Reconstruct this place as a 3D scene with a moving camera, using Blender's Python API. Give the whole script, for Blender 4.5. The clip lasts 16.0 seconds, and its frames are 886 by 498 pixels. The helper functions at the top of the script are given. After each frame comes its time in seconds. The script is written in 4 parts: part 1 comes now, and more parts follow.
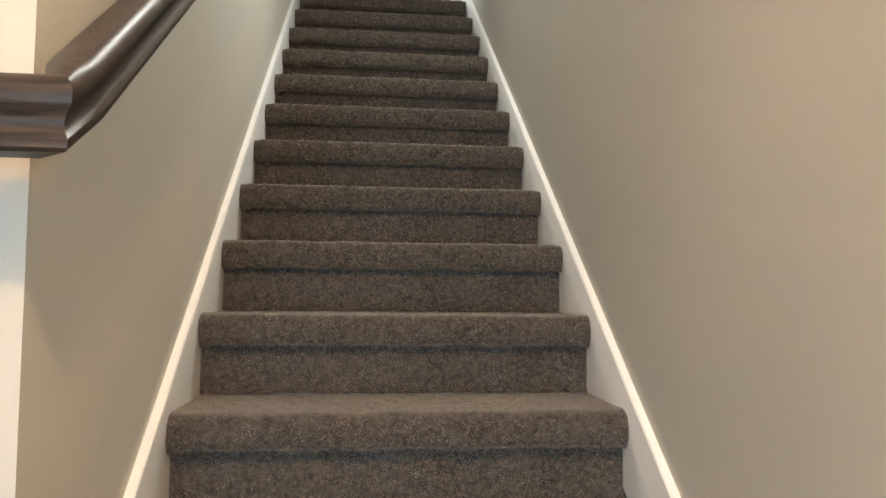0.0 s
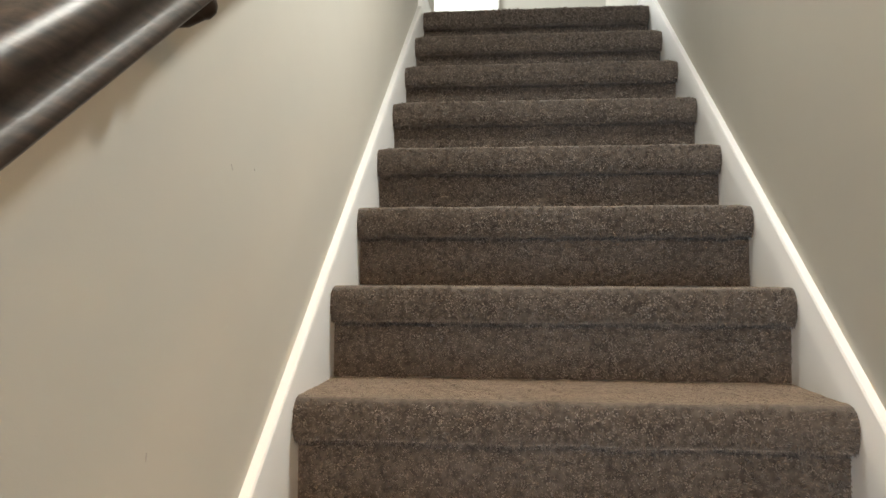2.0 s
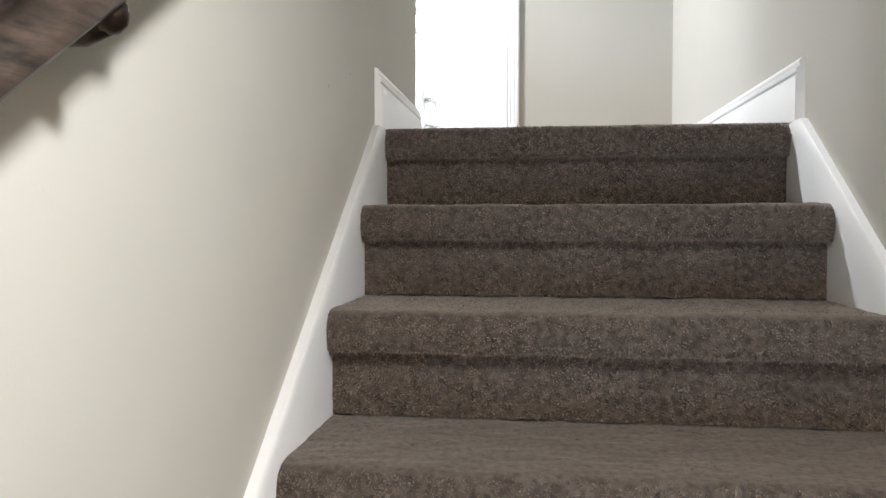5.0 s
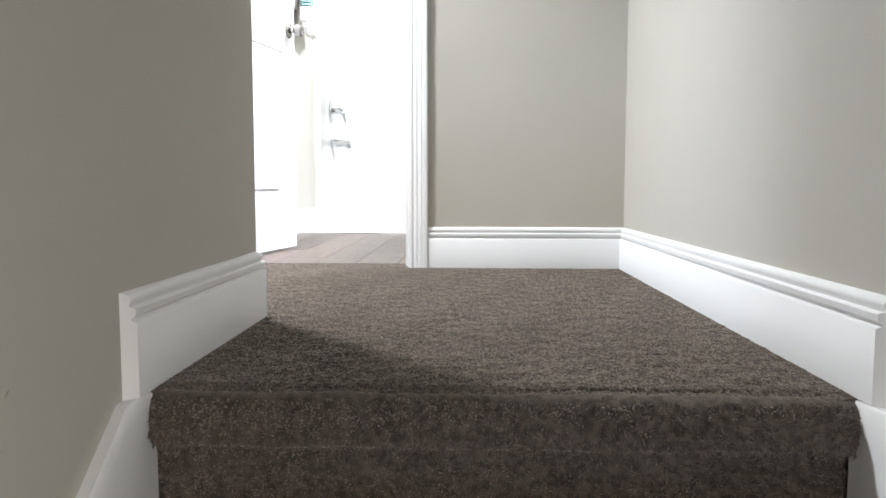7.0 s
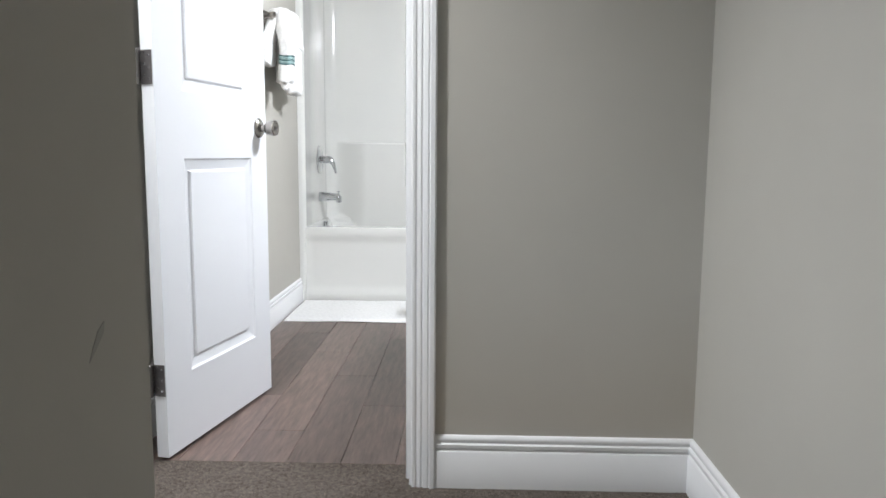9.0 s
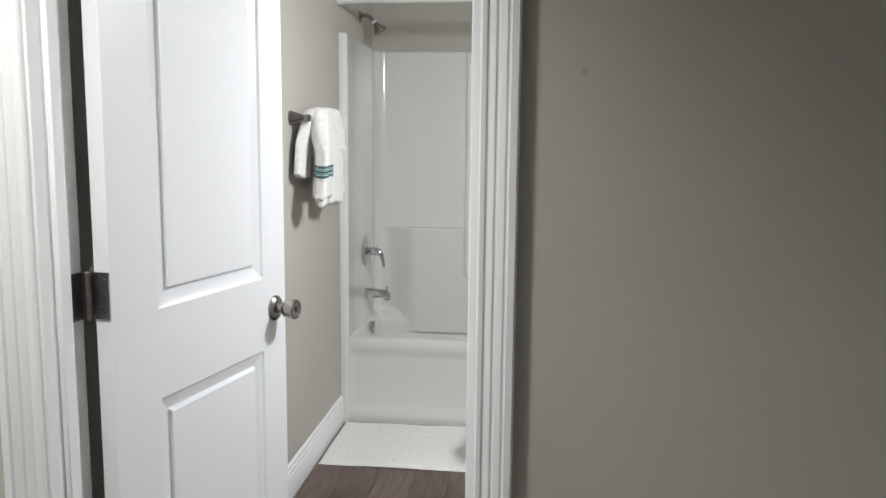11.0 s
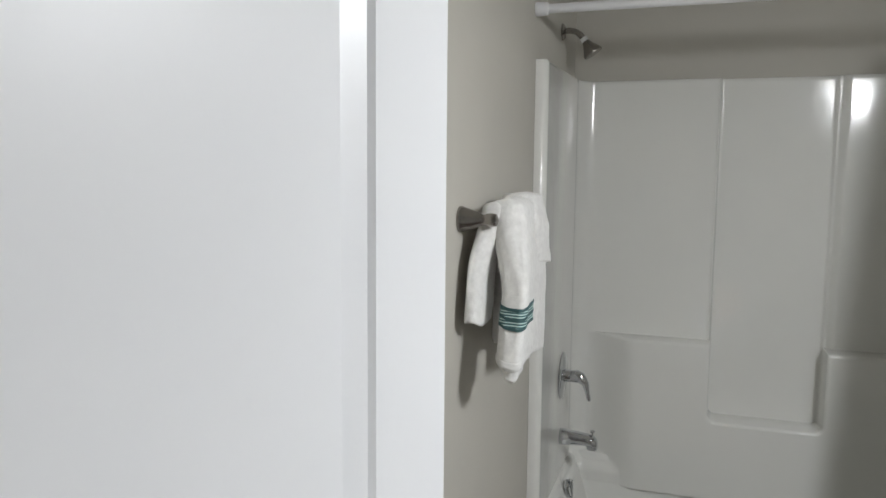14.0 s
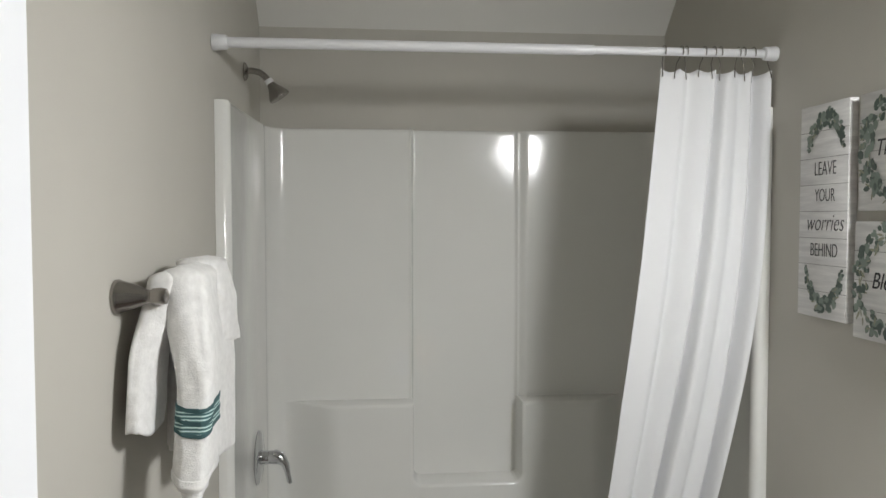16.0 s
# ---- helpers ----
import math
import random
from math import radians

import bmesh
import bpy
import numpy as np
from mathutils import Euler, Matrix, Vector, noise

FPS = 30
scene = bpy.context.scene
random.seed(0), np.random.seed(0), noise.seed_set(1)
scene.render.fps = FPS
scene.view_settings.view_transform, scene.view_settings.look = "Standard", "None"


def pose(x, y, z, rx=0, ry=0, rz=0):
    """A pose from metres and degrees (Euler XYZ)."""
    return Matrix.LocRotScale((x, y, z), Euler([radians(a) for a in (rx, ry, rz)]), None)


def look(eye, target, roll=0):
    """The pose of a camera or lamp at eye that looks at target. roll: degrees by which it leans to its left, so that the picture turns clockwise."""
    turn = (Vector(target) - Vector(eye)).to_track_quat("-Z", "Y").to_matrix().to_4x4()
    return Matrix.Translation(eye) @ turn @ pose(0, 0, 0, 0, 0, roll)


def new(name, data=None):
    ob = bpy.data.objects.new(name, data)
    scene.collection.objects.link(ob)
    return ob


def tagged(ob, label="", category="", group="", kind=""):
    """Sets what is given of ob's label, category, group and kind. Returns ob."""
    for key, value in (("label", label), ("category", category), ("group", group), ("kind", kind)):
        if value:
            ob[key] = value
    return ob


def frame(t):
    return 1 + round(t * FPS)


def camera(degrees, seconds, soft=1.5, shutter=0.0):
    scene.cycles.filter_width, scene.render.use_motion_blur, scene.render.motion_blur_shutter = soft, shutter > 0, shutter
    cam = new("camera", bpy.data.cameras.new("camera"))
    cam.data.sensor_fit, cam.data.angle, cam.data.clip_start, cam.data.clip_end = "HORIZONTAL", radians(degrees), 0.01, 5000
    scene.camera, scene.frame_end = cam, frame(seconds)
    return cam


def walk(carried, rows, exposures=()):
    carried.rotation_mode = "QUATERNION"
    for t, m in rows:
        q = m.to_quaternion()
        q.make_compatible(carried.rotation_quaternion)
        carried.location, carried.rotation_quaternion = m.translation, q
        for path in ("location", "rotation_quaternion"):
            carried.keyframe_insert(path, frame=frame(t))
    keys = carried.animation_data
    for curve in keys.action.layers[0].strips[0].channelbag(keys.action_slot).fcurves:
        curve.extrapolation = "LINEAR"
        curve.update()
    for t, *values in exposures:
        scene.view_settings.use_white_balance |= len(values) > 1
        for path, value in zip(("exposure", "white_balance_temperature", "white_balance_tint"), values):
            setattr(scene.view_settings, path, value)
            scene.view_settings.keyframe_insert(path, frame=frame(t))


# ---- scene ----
cam = camera(61.9, 16.0)
PATH = [
    (0, (-0.057, -4.039, -1.663), (0.154, -2.054, -1.539), 0.5),
    (0.5, (-0.047, -3.743, -1.552), (0.12, -1.752, -1.458), 0.6),
    (1, (-0.03, -3.482, -1.376), (0.042, -1.485, -1.28), 0.3),
    (1.5, (-0.083, -3.263, -1.241), (-0.177, -1.268, -1.146), 0.2),
    (2, (-0.057, -3.021, -1.128), (-0.248, -1.031, -1.043), 0.2),
    (2.5, (-0.067, -2.827, -0.974), (-0.301, -0.843, -0.892), 0.3),
    (3, (-0.114, -2.575, -0.808), (-0.372, -0.593, -0.744), 0.3),
    (5.5, (-0.057, -1.546, -0.105), (-0.289, 0.438, -0.195), -0.1),
    (6, (-0.04, -1.342, 0.028), (-0.213, 0.647, -0.087), 0.2),
    (6.5, (-0.055, -1.148, 0.166), (-0.163, 0.844, 0.027), 0.1),
    (7, (-0.013, -0.937, 0.273), (-0.079, 1.055, 0.106), 0.1),
    (7.5, (-0.088, -0.797, 0.402), (-0.122, 1.191, 0.186), 0.3),
    (8, (-0.063, -0.599, 0.582), (-0.103, 1.384, 0.322), 0.4),
    (10.5, (-0.130, 0.189, 1.178), (-0.277, 2.169, 0.934), 0.4),
    (11, (-0.141, 0.405, 1.333), (-0.350, 2.378, 1.086), 0.6),
    (11.5, (-0.172, 0.655, 1.482), (-0.428, 2.623, 1.239), 0.5),
    (12, (-0.311, 0.851, 1.518), (-0.655, 2.808, 1.286), 0.6),
    (12.5, (-0.388, 1.079, 1.574), (-0.834, 3.014, 1.335), 0.5),
    (13, (-0.414, 1.259, 1.563), (-0.939, 3.175, 1.330), 0.6),
    (13.5, (-0.521, 1.462, 1.564), (-1.121, 3.357, 1.335), 0.5),
    (14, (-0.559, 1.671, 1.580), (-1.189, 3.556, 1.364), 0.5),
    (14.5, (-0.539, 1.800, 1.596), (-1.158, 3.693, 1.407), 0.5),
    (15, (-0.568, 1.934, 1.598), (-1.046, 3.871, 1.456), 0.4),
    (15.5, (-0.595, 1.945, 1.611), (-0.704, 3.940, 1.512), 0.2),
    (16, (-0.605, 1.935, 1.601), (-0.421, 3.924, 1.517), 0.0),
]

EXPOSURES = [(0.0, 1.95, 6600, 5), (0.5, 2.15, 6500, 5), (1.0, 2.2, 6450, 4), (1.5, 2.2, 6500, 5), (3.0, 2.3, 6650, 8), (5.5, 2.2, 6080, 11), (6.5, 2.1, 6120, 11), (7.0, 1.9, 6120, 11),
             (7.5, 1.65, 5950, 12), (8.0, 1.27, 5850, 12), (9.2, 0.8, 6200, 11), (10.3, 0.35, 6400, 10), (11.0, 0.2, 6450, 10), (12.0, 0.15, 6500, 10), (13.0, -0.3, 6450, 10), (14.5, -0.3, 6450, 10), (15.5, -0.2, 6550, 10), (16.0, -0.08, 6600, 10)]
walk(cam, [(t, look(eye, target, roll)) for t, eye, target, roll in PATH], EXPOSURES)

# ---- plan, in metres; the upper floor is z = 0 ----
RISE, RUN, N = 0.19, 0.2545, 16
GROUND = -RISE * N
SL, SR = -0.452, 0.510          # stair walls
CL, CR = -0.434, 0.492          # carpet between the skirt boards
YB, YB2 = 1.557, 1.670          # wall between landing and bathroom
JL, JR = -0.945, -0.214         # bathroom door opening
BL, BR, BY = -1.022, 0.508, 4.715   # bathroom walls
CEIL = 2.44
YW = -3.127                     # end of the stair's side wall
HALL = -2.6                     # far end of the upstairs hall


# ---- world and lights ----
world = bpy.data.worlds.new("world")
scene.world = world
world.use_nodes = True
wt = world.node_tree
sky = wt.nodes.new("ShaderNodeTexSky")
sky.sky_type, sky.sun_disc = "NISHITA", False
sky.sun_elevation, sky.sun_rotation = radians(40), radians(200)
wt.nodes["Background"].inputs[1].default_value = 0.1
wt.links.new(sky.outputs[0], wt.nodes["Background"].inputs[0])


def lamp(name, kind, m, energy, color, size=0.1, size_y=None):
    d = bpy.data.lights.new(name, kind)
    d.energy, d.color = energy, color
    if kind == "AREA":
        d.shape, d.size, d.size_y = "RECTANGLE", size, size_y or size
    else:
        d.shadow_soft_size = size
    o = new(name, d)
    o.matrix_world = m
    return o


lamp("vanity_bulb", "AREA", look((0.44, 2.50, 2.03), (-0.14, 3.10, 0.52)), 41.0, (0.95, 0.975, 1.0), 0.36, 0.30)
# Added fill: no lamp is seen here; set to suit the rail's shadow.
lamp("stair_fill", "AREA", look((0.425, -1.70, 0.50), (-0.275, -1.80, -0.16)), 7.2, (1.0, 0.975, 0.92), 0.14, 0.14)
# Guessed source: fill from the hall side; no window is seen there.
lamp("hall_side_fill", "AREA", look((HALL + 0.02, 1.05, 1.35), (0.5, 1.05, 0.7)), 8.0, (0.93, 0.97, 1.0), 0.8, 1.2)
# Unseen downlight added to brighten the landing, narrowed to keep the back wall dark.
downlight = lamp("hall_fill", "SPOT", pose(-0.85, 1.00, CEIL - 0.034), 150.0, (0.985, 0.985, 0.965), 0.07)
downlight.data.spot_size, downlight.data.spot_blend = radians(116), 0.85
# Cool daylight from the entry side; its window is assumed, out of view.
lamp("foyer_window_light", "AREA", look((-0.6, -6.93, GROUND + 1.35), (-0.2, -3.0, GROUND + 1.2)), 27.0, (0.64, 0.81, 1.0), 1.3, 1.5)
# Warm fill for the foot of the stairs; no lamp is seen here.
lamp("foyer_warm_fill", "POINT", pose(0.05, -4.4, -0.42), 26.0, (1.0, 0.64, 0.36), 0.06)


# ---- materials ----
def nodes(name, rough=0.5, metal=0.0, base=(0.8, 0.8, 0.8)):
    m = bpy.data.materials.new(name)
    m.use_nodes = True
    p = m.node_tree.nodes["Principled BSDF"]
    p.inputs["Roughness"].default_value, p.inputs["Metallic"].default_value = rough, metal
    p.inputs["Base Color"].default_value = (*base, 1)
    return m, m.node_tree, p


def add(nt, kind, **inputs):
    n = nt.nodes.new(kind)
    for k, v in inputs.items():
        n.inputs[k.replace("_", " ")].default_value = v
    return n


def mixed(nt, fac, a, b):
    """A colour between a and b by the socket fac."""
    n = nt.nodes.new("ShaderNodeMix")
    n.data_type = "RGBA"
    nt.links.new(fac, n.inputs["Factor"])
    for v, s in ((a, n.inputs[6]), (b, n.inputs[7])):
        if isinstance(v, tuple):
            s.default_value = (*v, 1)
        else:
            nt.links.new(v, s)
    return n.outputs[2]


def ramp(nt, fac, lo, hi):
    n = add(nt, "ShaderNodeMapRange", From_Min=lo, From_Max=hi)
    nt.links.new(fac, n.inputs["Value"])
    return n.outputs["Result"]


def coords(nt, scale=(1, 1, 1)):
    c = nt.nodes.new("ShaderNodeTexCoord")
    m = nt.nodes.new("ShaderNodeMapping")
    m.inputs["Scale"].default_value = scale
    nt.links.new(c.outputs["Object"], m.inputs[0])
    return m.outputs[0]


def grain(nt, co, scale, detail=4.0, rough=0.6):
    n = add(nt, "ShaderNodeTexNoise", Scale=scale, Detail=detail, Roughness=rough)
    nt.links.new(co, n.inputs["Vector"])
    return n.outputs["Fac"]


def bump(nt, p, height, strength, distance):
    b = add(nt, "ShaderNodeBump", Strength=strength, Distance=distance)
    nt.links.new(height, b.inputs["Height"])
    nt.links.new(b.outputs[0], p.inputs["Normal"])


def painted(name, base, rough, fine=380.0, relief=0.0006, vary=0.06):
    m, nt, p = nodes(name, rough)
    co = coords(nt)
    f = ramp(nt, grain(nt, co, 1.7, 3), 0.3, 0.7)
    lo = tuple(c * (1 - vary) for c in base)
    nt.links.new(mixed(nt, f, lo, base), p.inputs["Base Color"])
    r = add(nt, "ShaderNodeMapRange", To_Min=rough - 0.06, To_Max=rough + 0.08)
    nt.links.new(grain(nt, co, 9.0, 5), r.inputs["Value"])
    nt.links.new(r.outputs[0], p.inputs["Roughness"])
    bump(nt, p, grain(nt, co, fine, 2), 0.35, relief)
    return m


WALL = painted("wall_paint", (0.495, 0.475, 0.425), 0.72, 260, 0.0004)
CEILP = painted("ceiling_paint", (0.74, 0.73, 0.69), 0.85, 150, 0.0015)
TRIM = painted("trim_paint", (0.80, 0.80, 0.80), 0.33, 60, 0.0004, 0.02)
DOORP = painted("door_paint", (0.80, 0.81, 0.83), 0.36, 90, 0.0004, 0.02)
GEL = painted("gelcoat", (0.74, 0.735, 0.70), 0.115, 9, 0.0022, 0.03)
PORCELAIN = painted("porcelain", (0.80, 0.79, 0.76), 0.08, 10, 0.0002, 0.02)
RODW = painted("white_rod_enamel", (0.70, 0.70, 0.71), 0.3, 40, 0.0002, 0.02)
CABINET = painted("cabinet_paint", (0.7, 0.7, 0.68), 0.4, 60, 0.0004, 0.03)

def carpet(name, sheen, spread, value):
    """Taupe-brown yarn: soft flecks a few millimetres wide over wide, faint patches."""
    m, nt, p = nodes(name, 0.95)
    co = coords(nt)
    c1 = mixed(nt, ramp(nt, grain(nt, co, 90, 2, 0.5), 0.34, 0.66), (0.044, 0.0355, 0.030), (0.178, 0.149, 0.126))
    c2 = mixed(nt, ramp(nt, grain(nt, co, 14, 3, 0.55), 0.3, 0.72), (0.058, 0.047, 0.0395), (0.136, 0.114, 0.097))
    mx = nt.nodes.new("ShaderNodeMix")
    mx.data_type = "RGBA"
    mx.inputs["Factor"].default_value = 0.38
    nt.links.new(c1, mx.inputs[6]), nt.links.new(c2, mx.inputs[7])
    isl = nt.nodes.new("ShaderNodeNewGeometry")
    hsv = nt.nodes.new("ShaderNodeHueSaturation")
    v = add(nt, "ShaderNodeMapRange", To_Min=value * (1 - spread), To_Max=value * (1 + spread))
    nt.links.new(isl.outputs["Random Per Island"], v.inputs["Value"])
    nt.links.new(v.outputs[0], hsv.inputs["Value"])
    nt.links.new(mx.outputs[2], hsv.inputs["Color"])
    nt.links.new(hsv.outputs[0], p.inputs["Base Color"])
    p.inputs["Specular IOR Level"].default_value = 0.03
    p.inputs["Sheen Weight"].default_value = sheen
    p.inputs["Sheen Roughness"].default_value = 0.45
    p.inputs["Sheen Tint"].default_value = (0.75, 0.66, 0.58, 1)
    bump(nt, p, grain(nt, co, 160, 3, 0.6), 0.5, 0.002)
    return m


# Backing is the same yarn, darkened to put shade between the tufts.
CARPET, PILE = carpet("carpet_backing", 0.6, 0.0, 0.66), carpet("carpet_pile", 0.65, 0.12, 1.06)

def stained(name, stretch):
    """Dark stain over open oak grain that runs along the stretched axis."""
    m, nt, p = nodes(name, 0.40)
    co = coords(nt, stretch)
    g = grain(nt, co, 14, 7, 0.65)
    nt.links.new(mixed(nt, ramp(nt, g, 0.38, 0.66), (0.012, 0.008, 0.006), (0.058, 0.040, 0.030)), p.inputs["Base Color"])
    bump(nt, p, g, 0.3, 0.0010)
    p.inputs["Specular IOR Level"].default_value = 0.45
    return m


RAILWOOD, RETURNWOOD = stained("dark_stained_wood", (11, 0.8, 11)), stained("dark_stained_wood_return", (0.8, 11, 11))

PLANK, nt, p = nodes("brown_vinyl_plank", 0.38)
co = coords(nt, (11, 1.1, 1))
oi = nt.nodes.new("ShaderNodeObjectInfo")
g = grain(nt, co, 6, 8, 0.7)
ca = mixed(nt, ramp(nt, g, 0.3, 0.72), (0.050, 0.034, 0.028), (0.185, 0.128, 0.105))
hsv = nt.nodes.new("ShaderNodeHueSaturation")
v = add(nt, "ShaderNodeMapRange", To_Min=0.75, To_Max=1.25)
nt.links.new(oi.outputs["Random"], v.inputs["Value"])
nt.links.new(v.outputs[0], hsv.inputs["Value"])
nt.links.new(ca, hsv.inputs["Color"])
nt.links.new(hsv.outputs[0], p.inputs["Base Color"])
bump(nt, p, g, 0.3, 0.0012)

OAK, nt, p = nodes("foyer_floor_wood", 0.35)
co = coords(nt, (8, 0.8, 1))
nt.links.new(mixed(nt, grain(nt, co, 7, 7), (0.16, 0.08, 0.04), (0.36, 0.2, 0.1)), p.inputs["Base Color"])


def brushed(name, base, rough):
    m, nt, p = nodes(name, rough, 1.0, base)
    r = add(nt, "ShaderNodeMapRange", To_Min=rough * 0.7, To_Max=rough * 1.35)
    nt.links.new(grain(nt, coords(nt, (1, 1, 30)), 45, 3), r.inputs["Value"])
    nt.links.new(r.outputs[0], p.inputs["Roughness"])
    return m


NICKEL = brushed("satin_nickel", (0.33, 0.31, 0.29), 0.22)
CHROME = brushed("polished_chrome", (0.62, 0.63, 0.65), 0.06)
STEELD = brushed("dull_hinge_steel", (0.22, 0.205, 0.20), 0.42)
BRONZE = brushed("dark_bracket_bronze", (0.06, 0.045, 0.035), 0.4)

TERRY, nt, p = nodes("white_terry_cotton", 0.95)
co = coords(nt)
nt.links.new(mixed(nt, ramp(nt, grain(nt, co, 60, 4), 0.3, 0.7), (0.70, 0.69, 0.67), (0.84, 0.83, 0.81)), p.inputs["Base Color"])
bump(nt, p, grain(nt, co, 330, 3, 0.7), 0.7, 0.002)
p.inputs["Sheen Weight"].default_value = 0.3

TEAL, nt, p = nodes("teal_woven_band", 0.85)
co = coords(nt)
w = add(nt, "ShaderNodeTexWave", Scale=55.0)
w.bands_direction = "Z"
nt.links.new(co, w.inputs["Vector"])
st = mixed(nt, ramp(nt, w.outputs["Fac"], 0.55, 0.75), (0.055, 0.125, 0.13), (0.50, 0.66, 0.63))
nt.links.new(st, p.inputs["Base Color"])
TEALD = painted("dark_teal_thread", (0.05, 0.11, 0.115), 0.9, 500, 0.002, 0.3)

CLOTH, nt, p = nodes("white_curtain_fabric", 0.8)
co = coords(nt)
nt.links.new(mixed(nt, grain(nt, co, 3, 4), (0.78, 0.78, 0.79), (0.86, 0.86, 0.86)), p.inputs["Base Color"])
bump(nt, p, grain(nt, co, 700, 2), 0.3, 0.0005)
tr = add(nt, "ShaderNodeBsdfTranslucent", Color=(0.85, 0.85, 0.84, 1))
both_sides = add(nt, "ShaderNodeMixShader", Fac=0.15)
nt.links.new(p.outputs[0], both_sides.inputs[1]), nt.links.new(tr.outputs[0], both_sides.inputs[2])
nt.links.new(both_sides.outputs[0], nt.nodes["Material Output"].inputs["Surface"])

GRANITE, nt, p = nodes("speckled_granite", 0.12)
co = coords(nt)
a = mixed(nt, ramp(nt, grain(nt, co, 22, 8, 0.75), 0.42, 0.6), (0.11, 0.105, 0.10), (0.62, 0.58, 0.50))
b = mixed(nt, ramp(nt, grain(nt, co, 90, 6, 0.8), 0.58, 0.66), a, (0.02, 0.02, 0.02))
c = mixed(nt, ramp(nt, grain(nt, co, 55, 5, 0.8), 0.6, 0.7), b, (0.78, 0.76, 0.70))
nt.links.new(c, p.inputs["Base Color"])

BOARD, nt, p = nodes("whitewashed_board_print", 0.6)
co = coords(nt, (1, 0.8, 8))
nt.links.new(mixed(nt, ramp(nt, grain(nt, co, 9, 6), 0.35, 0.7), (0.56, 0.55, 0.54), (0.76, 0.75, 0.73)), p.inputs["Base Color"])
LINE = painted("board_joint_grey", (0.22, 0.21, 0.20), 0.7)
INK = painted("black_lettering", (0.012, 0.012, 0.013), 0.6)
LEAF_A = painted("grey_green_leaf", (0.29, 0.35, 0.30), 0.7, 60, 0.0003, 0.5)
LEAF_B = painted("dark_green_leaf", (0.11, 0.15, 0.125), 0.7, 60, 0.0003, 0.5)
LEAF_C = painted("olive_sprig", (0.42, 0.42, 0.31), 0.7, 60, 0.0003, 0.5)
PANE, nt, p = nodes("window_glass", 0.02, 0.0, (1, 1, 1))
p.inputs["Transmission Weight"].default_value = 1.0


# ---- mesh helpers ----
def origin(ob):
    v = Vector((0, 0, 0))
    while ob:
        v += ob.location
        ob = ob.parent
    return v


def smooth(me, angle=0.7):
    me.shade_smooth()
    me.set_sharp_from_angle(angle=angle)


def finish(name, bm, material, parent=None, label="", soft=True):
    me = bpy.data.meshes.new(name)
    if parent:
        bmesh.ops.translate(bm, vec=-origin(parent), verts=bm.verts)
    bm.normal_update()
    bm.to_mesh(me)
    bm.free()
    me.materials.append(material)
    if soft:
        smooth(me)
    ob = new(name, me)
    if parent:
        ob.parent = parent
    if label:
        ob["label"] = label
    return ob


def part(name, bm, material, parent, label=""):
    return finish(name, bm, material, parent, label)


def thing(name, at, label, category, group="", kind=""):
    ob = new(name)
    ob.location = at
    ob.empty_display_size = 0.05
    return tagged(ob, label, category, group, kind)


def structure(name, bm, material, label="", category=""):
    return tagged(finish(name, bm, material), label, category, kind="structure")


def cuboid(a, b, bevel=0.0, seg=2, bm=None):
    bm = bm or bmesh.new()
    r = bmesh.ops.create_cube(bm, size=1)
    for v in r["verts"]:
        v.co = Vector([(p + q) / 2 + c * (q - p) for p, q, c in zip(a, b, v.co)])
    if bevel:
        es = {e for v in r["verts"] for e in v.link_edges}
        bmesh.ops.bevel(bm, geom=list(es), offset=bevel, segments=seg, affect="EDGES", profile=0.5)
    return bm


def loft(rings, closed=True, caps=True, bm=None):
    """A skin over rings of equally many points."""
    bm = bm or bmesh.new()
    vs = [[bm.verts.new(p) for p in r] for r in rings]
    n = len(rings[0])
    for a, b in zip(vs, vs[1:]):
        for i in range(n if closed else n - 1):
            j = (i + 1) % n
            bm.faces.new((a[i], a[j], b[j], b[i]))
    if caps and closed:
        bm.faces.new(vs[0][::-1])
        bm.faces.new(vs[-1])
    bmesh.ops.recalc_face_normals(bm, faces=bm.faces)
    return bm


def sweep(profile, stations, bm=None):
    """profile: (u, v) points; stations: (origin, u direction, v direction)."""
    return loft([[Vector(o) + Vector(du) * u + Vector(dv) * v for u, v in profile] for o, du, dv in stations], bm=bm)


def lathe(profile, base, axis, seg=28, bm=None):
    """Turned shape: (distance along the axis, radius) points."""
    axis = Vector(axis).normalized()
    u = axis.orthogonal().normalized()
    w = axis.cross(u)
    rings = []
    for d, r in profile:
        rings.append([Vector(base) + axis * d + (u * math.cos(a) + w * math.sin(a)) * max(r, 1e-4)
                      for a in (2 * math.pi * i / seg for i in range(seg))])
    return loft(rings, bm=bm)


def tube(points, radii, seg=14, bm=None):
    pts = [Vector(p) for p in points]
    if not isinstance(radii, (list, tuple)):
        radii = [radii] * len(pts)
    rings, side = [], None
    for i, p in enumerate(pts):
        d = (pts[min(i + 1, len(pts) - 1)] - pts[max(i - 1, 0)]).normalized()
        if side is None:
            side = d.orthogonal().normalized()
        side = (side - d * side.dot(d)).normalized()
        w = d.cross(side)
        rings.append([p + (side * math.cos(a) + w * math.sin(a)) * radii[i] for a in (2 * math.pi * k / seg for k in range(seg))])
    return loft(rings, bm=bm)


def grid(f, nu, nv, close=False):
    """An open sheet of points f(u, v), u and v from 0 to 1."""
    bm = bmesh.new()
    vs = [[bm.verts.new(f(i / nu, j / nv)) for j in range(nv + 1)] for i in range(nu + 1)]
    for i in range(nu):
        for j in range(nv):
            bm.faces.new((vs[i][j], vs[i + 1][j], vs[i + 1][j + 1], vs[i][j + 1]))
    return bm


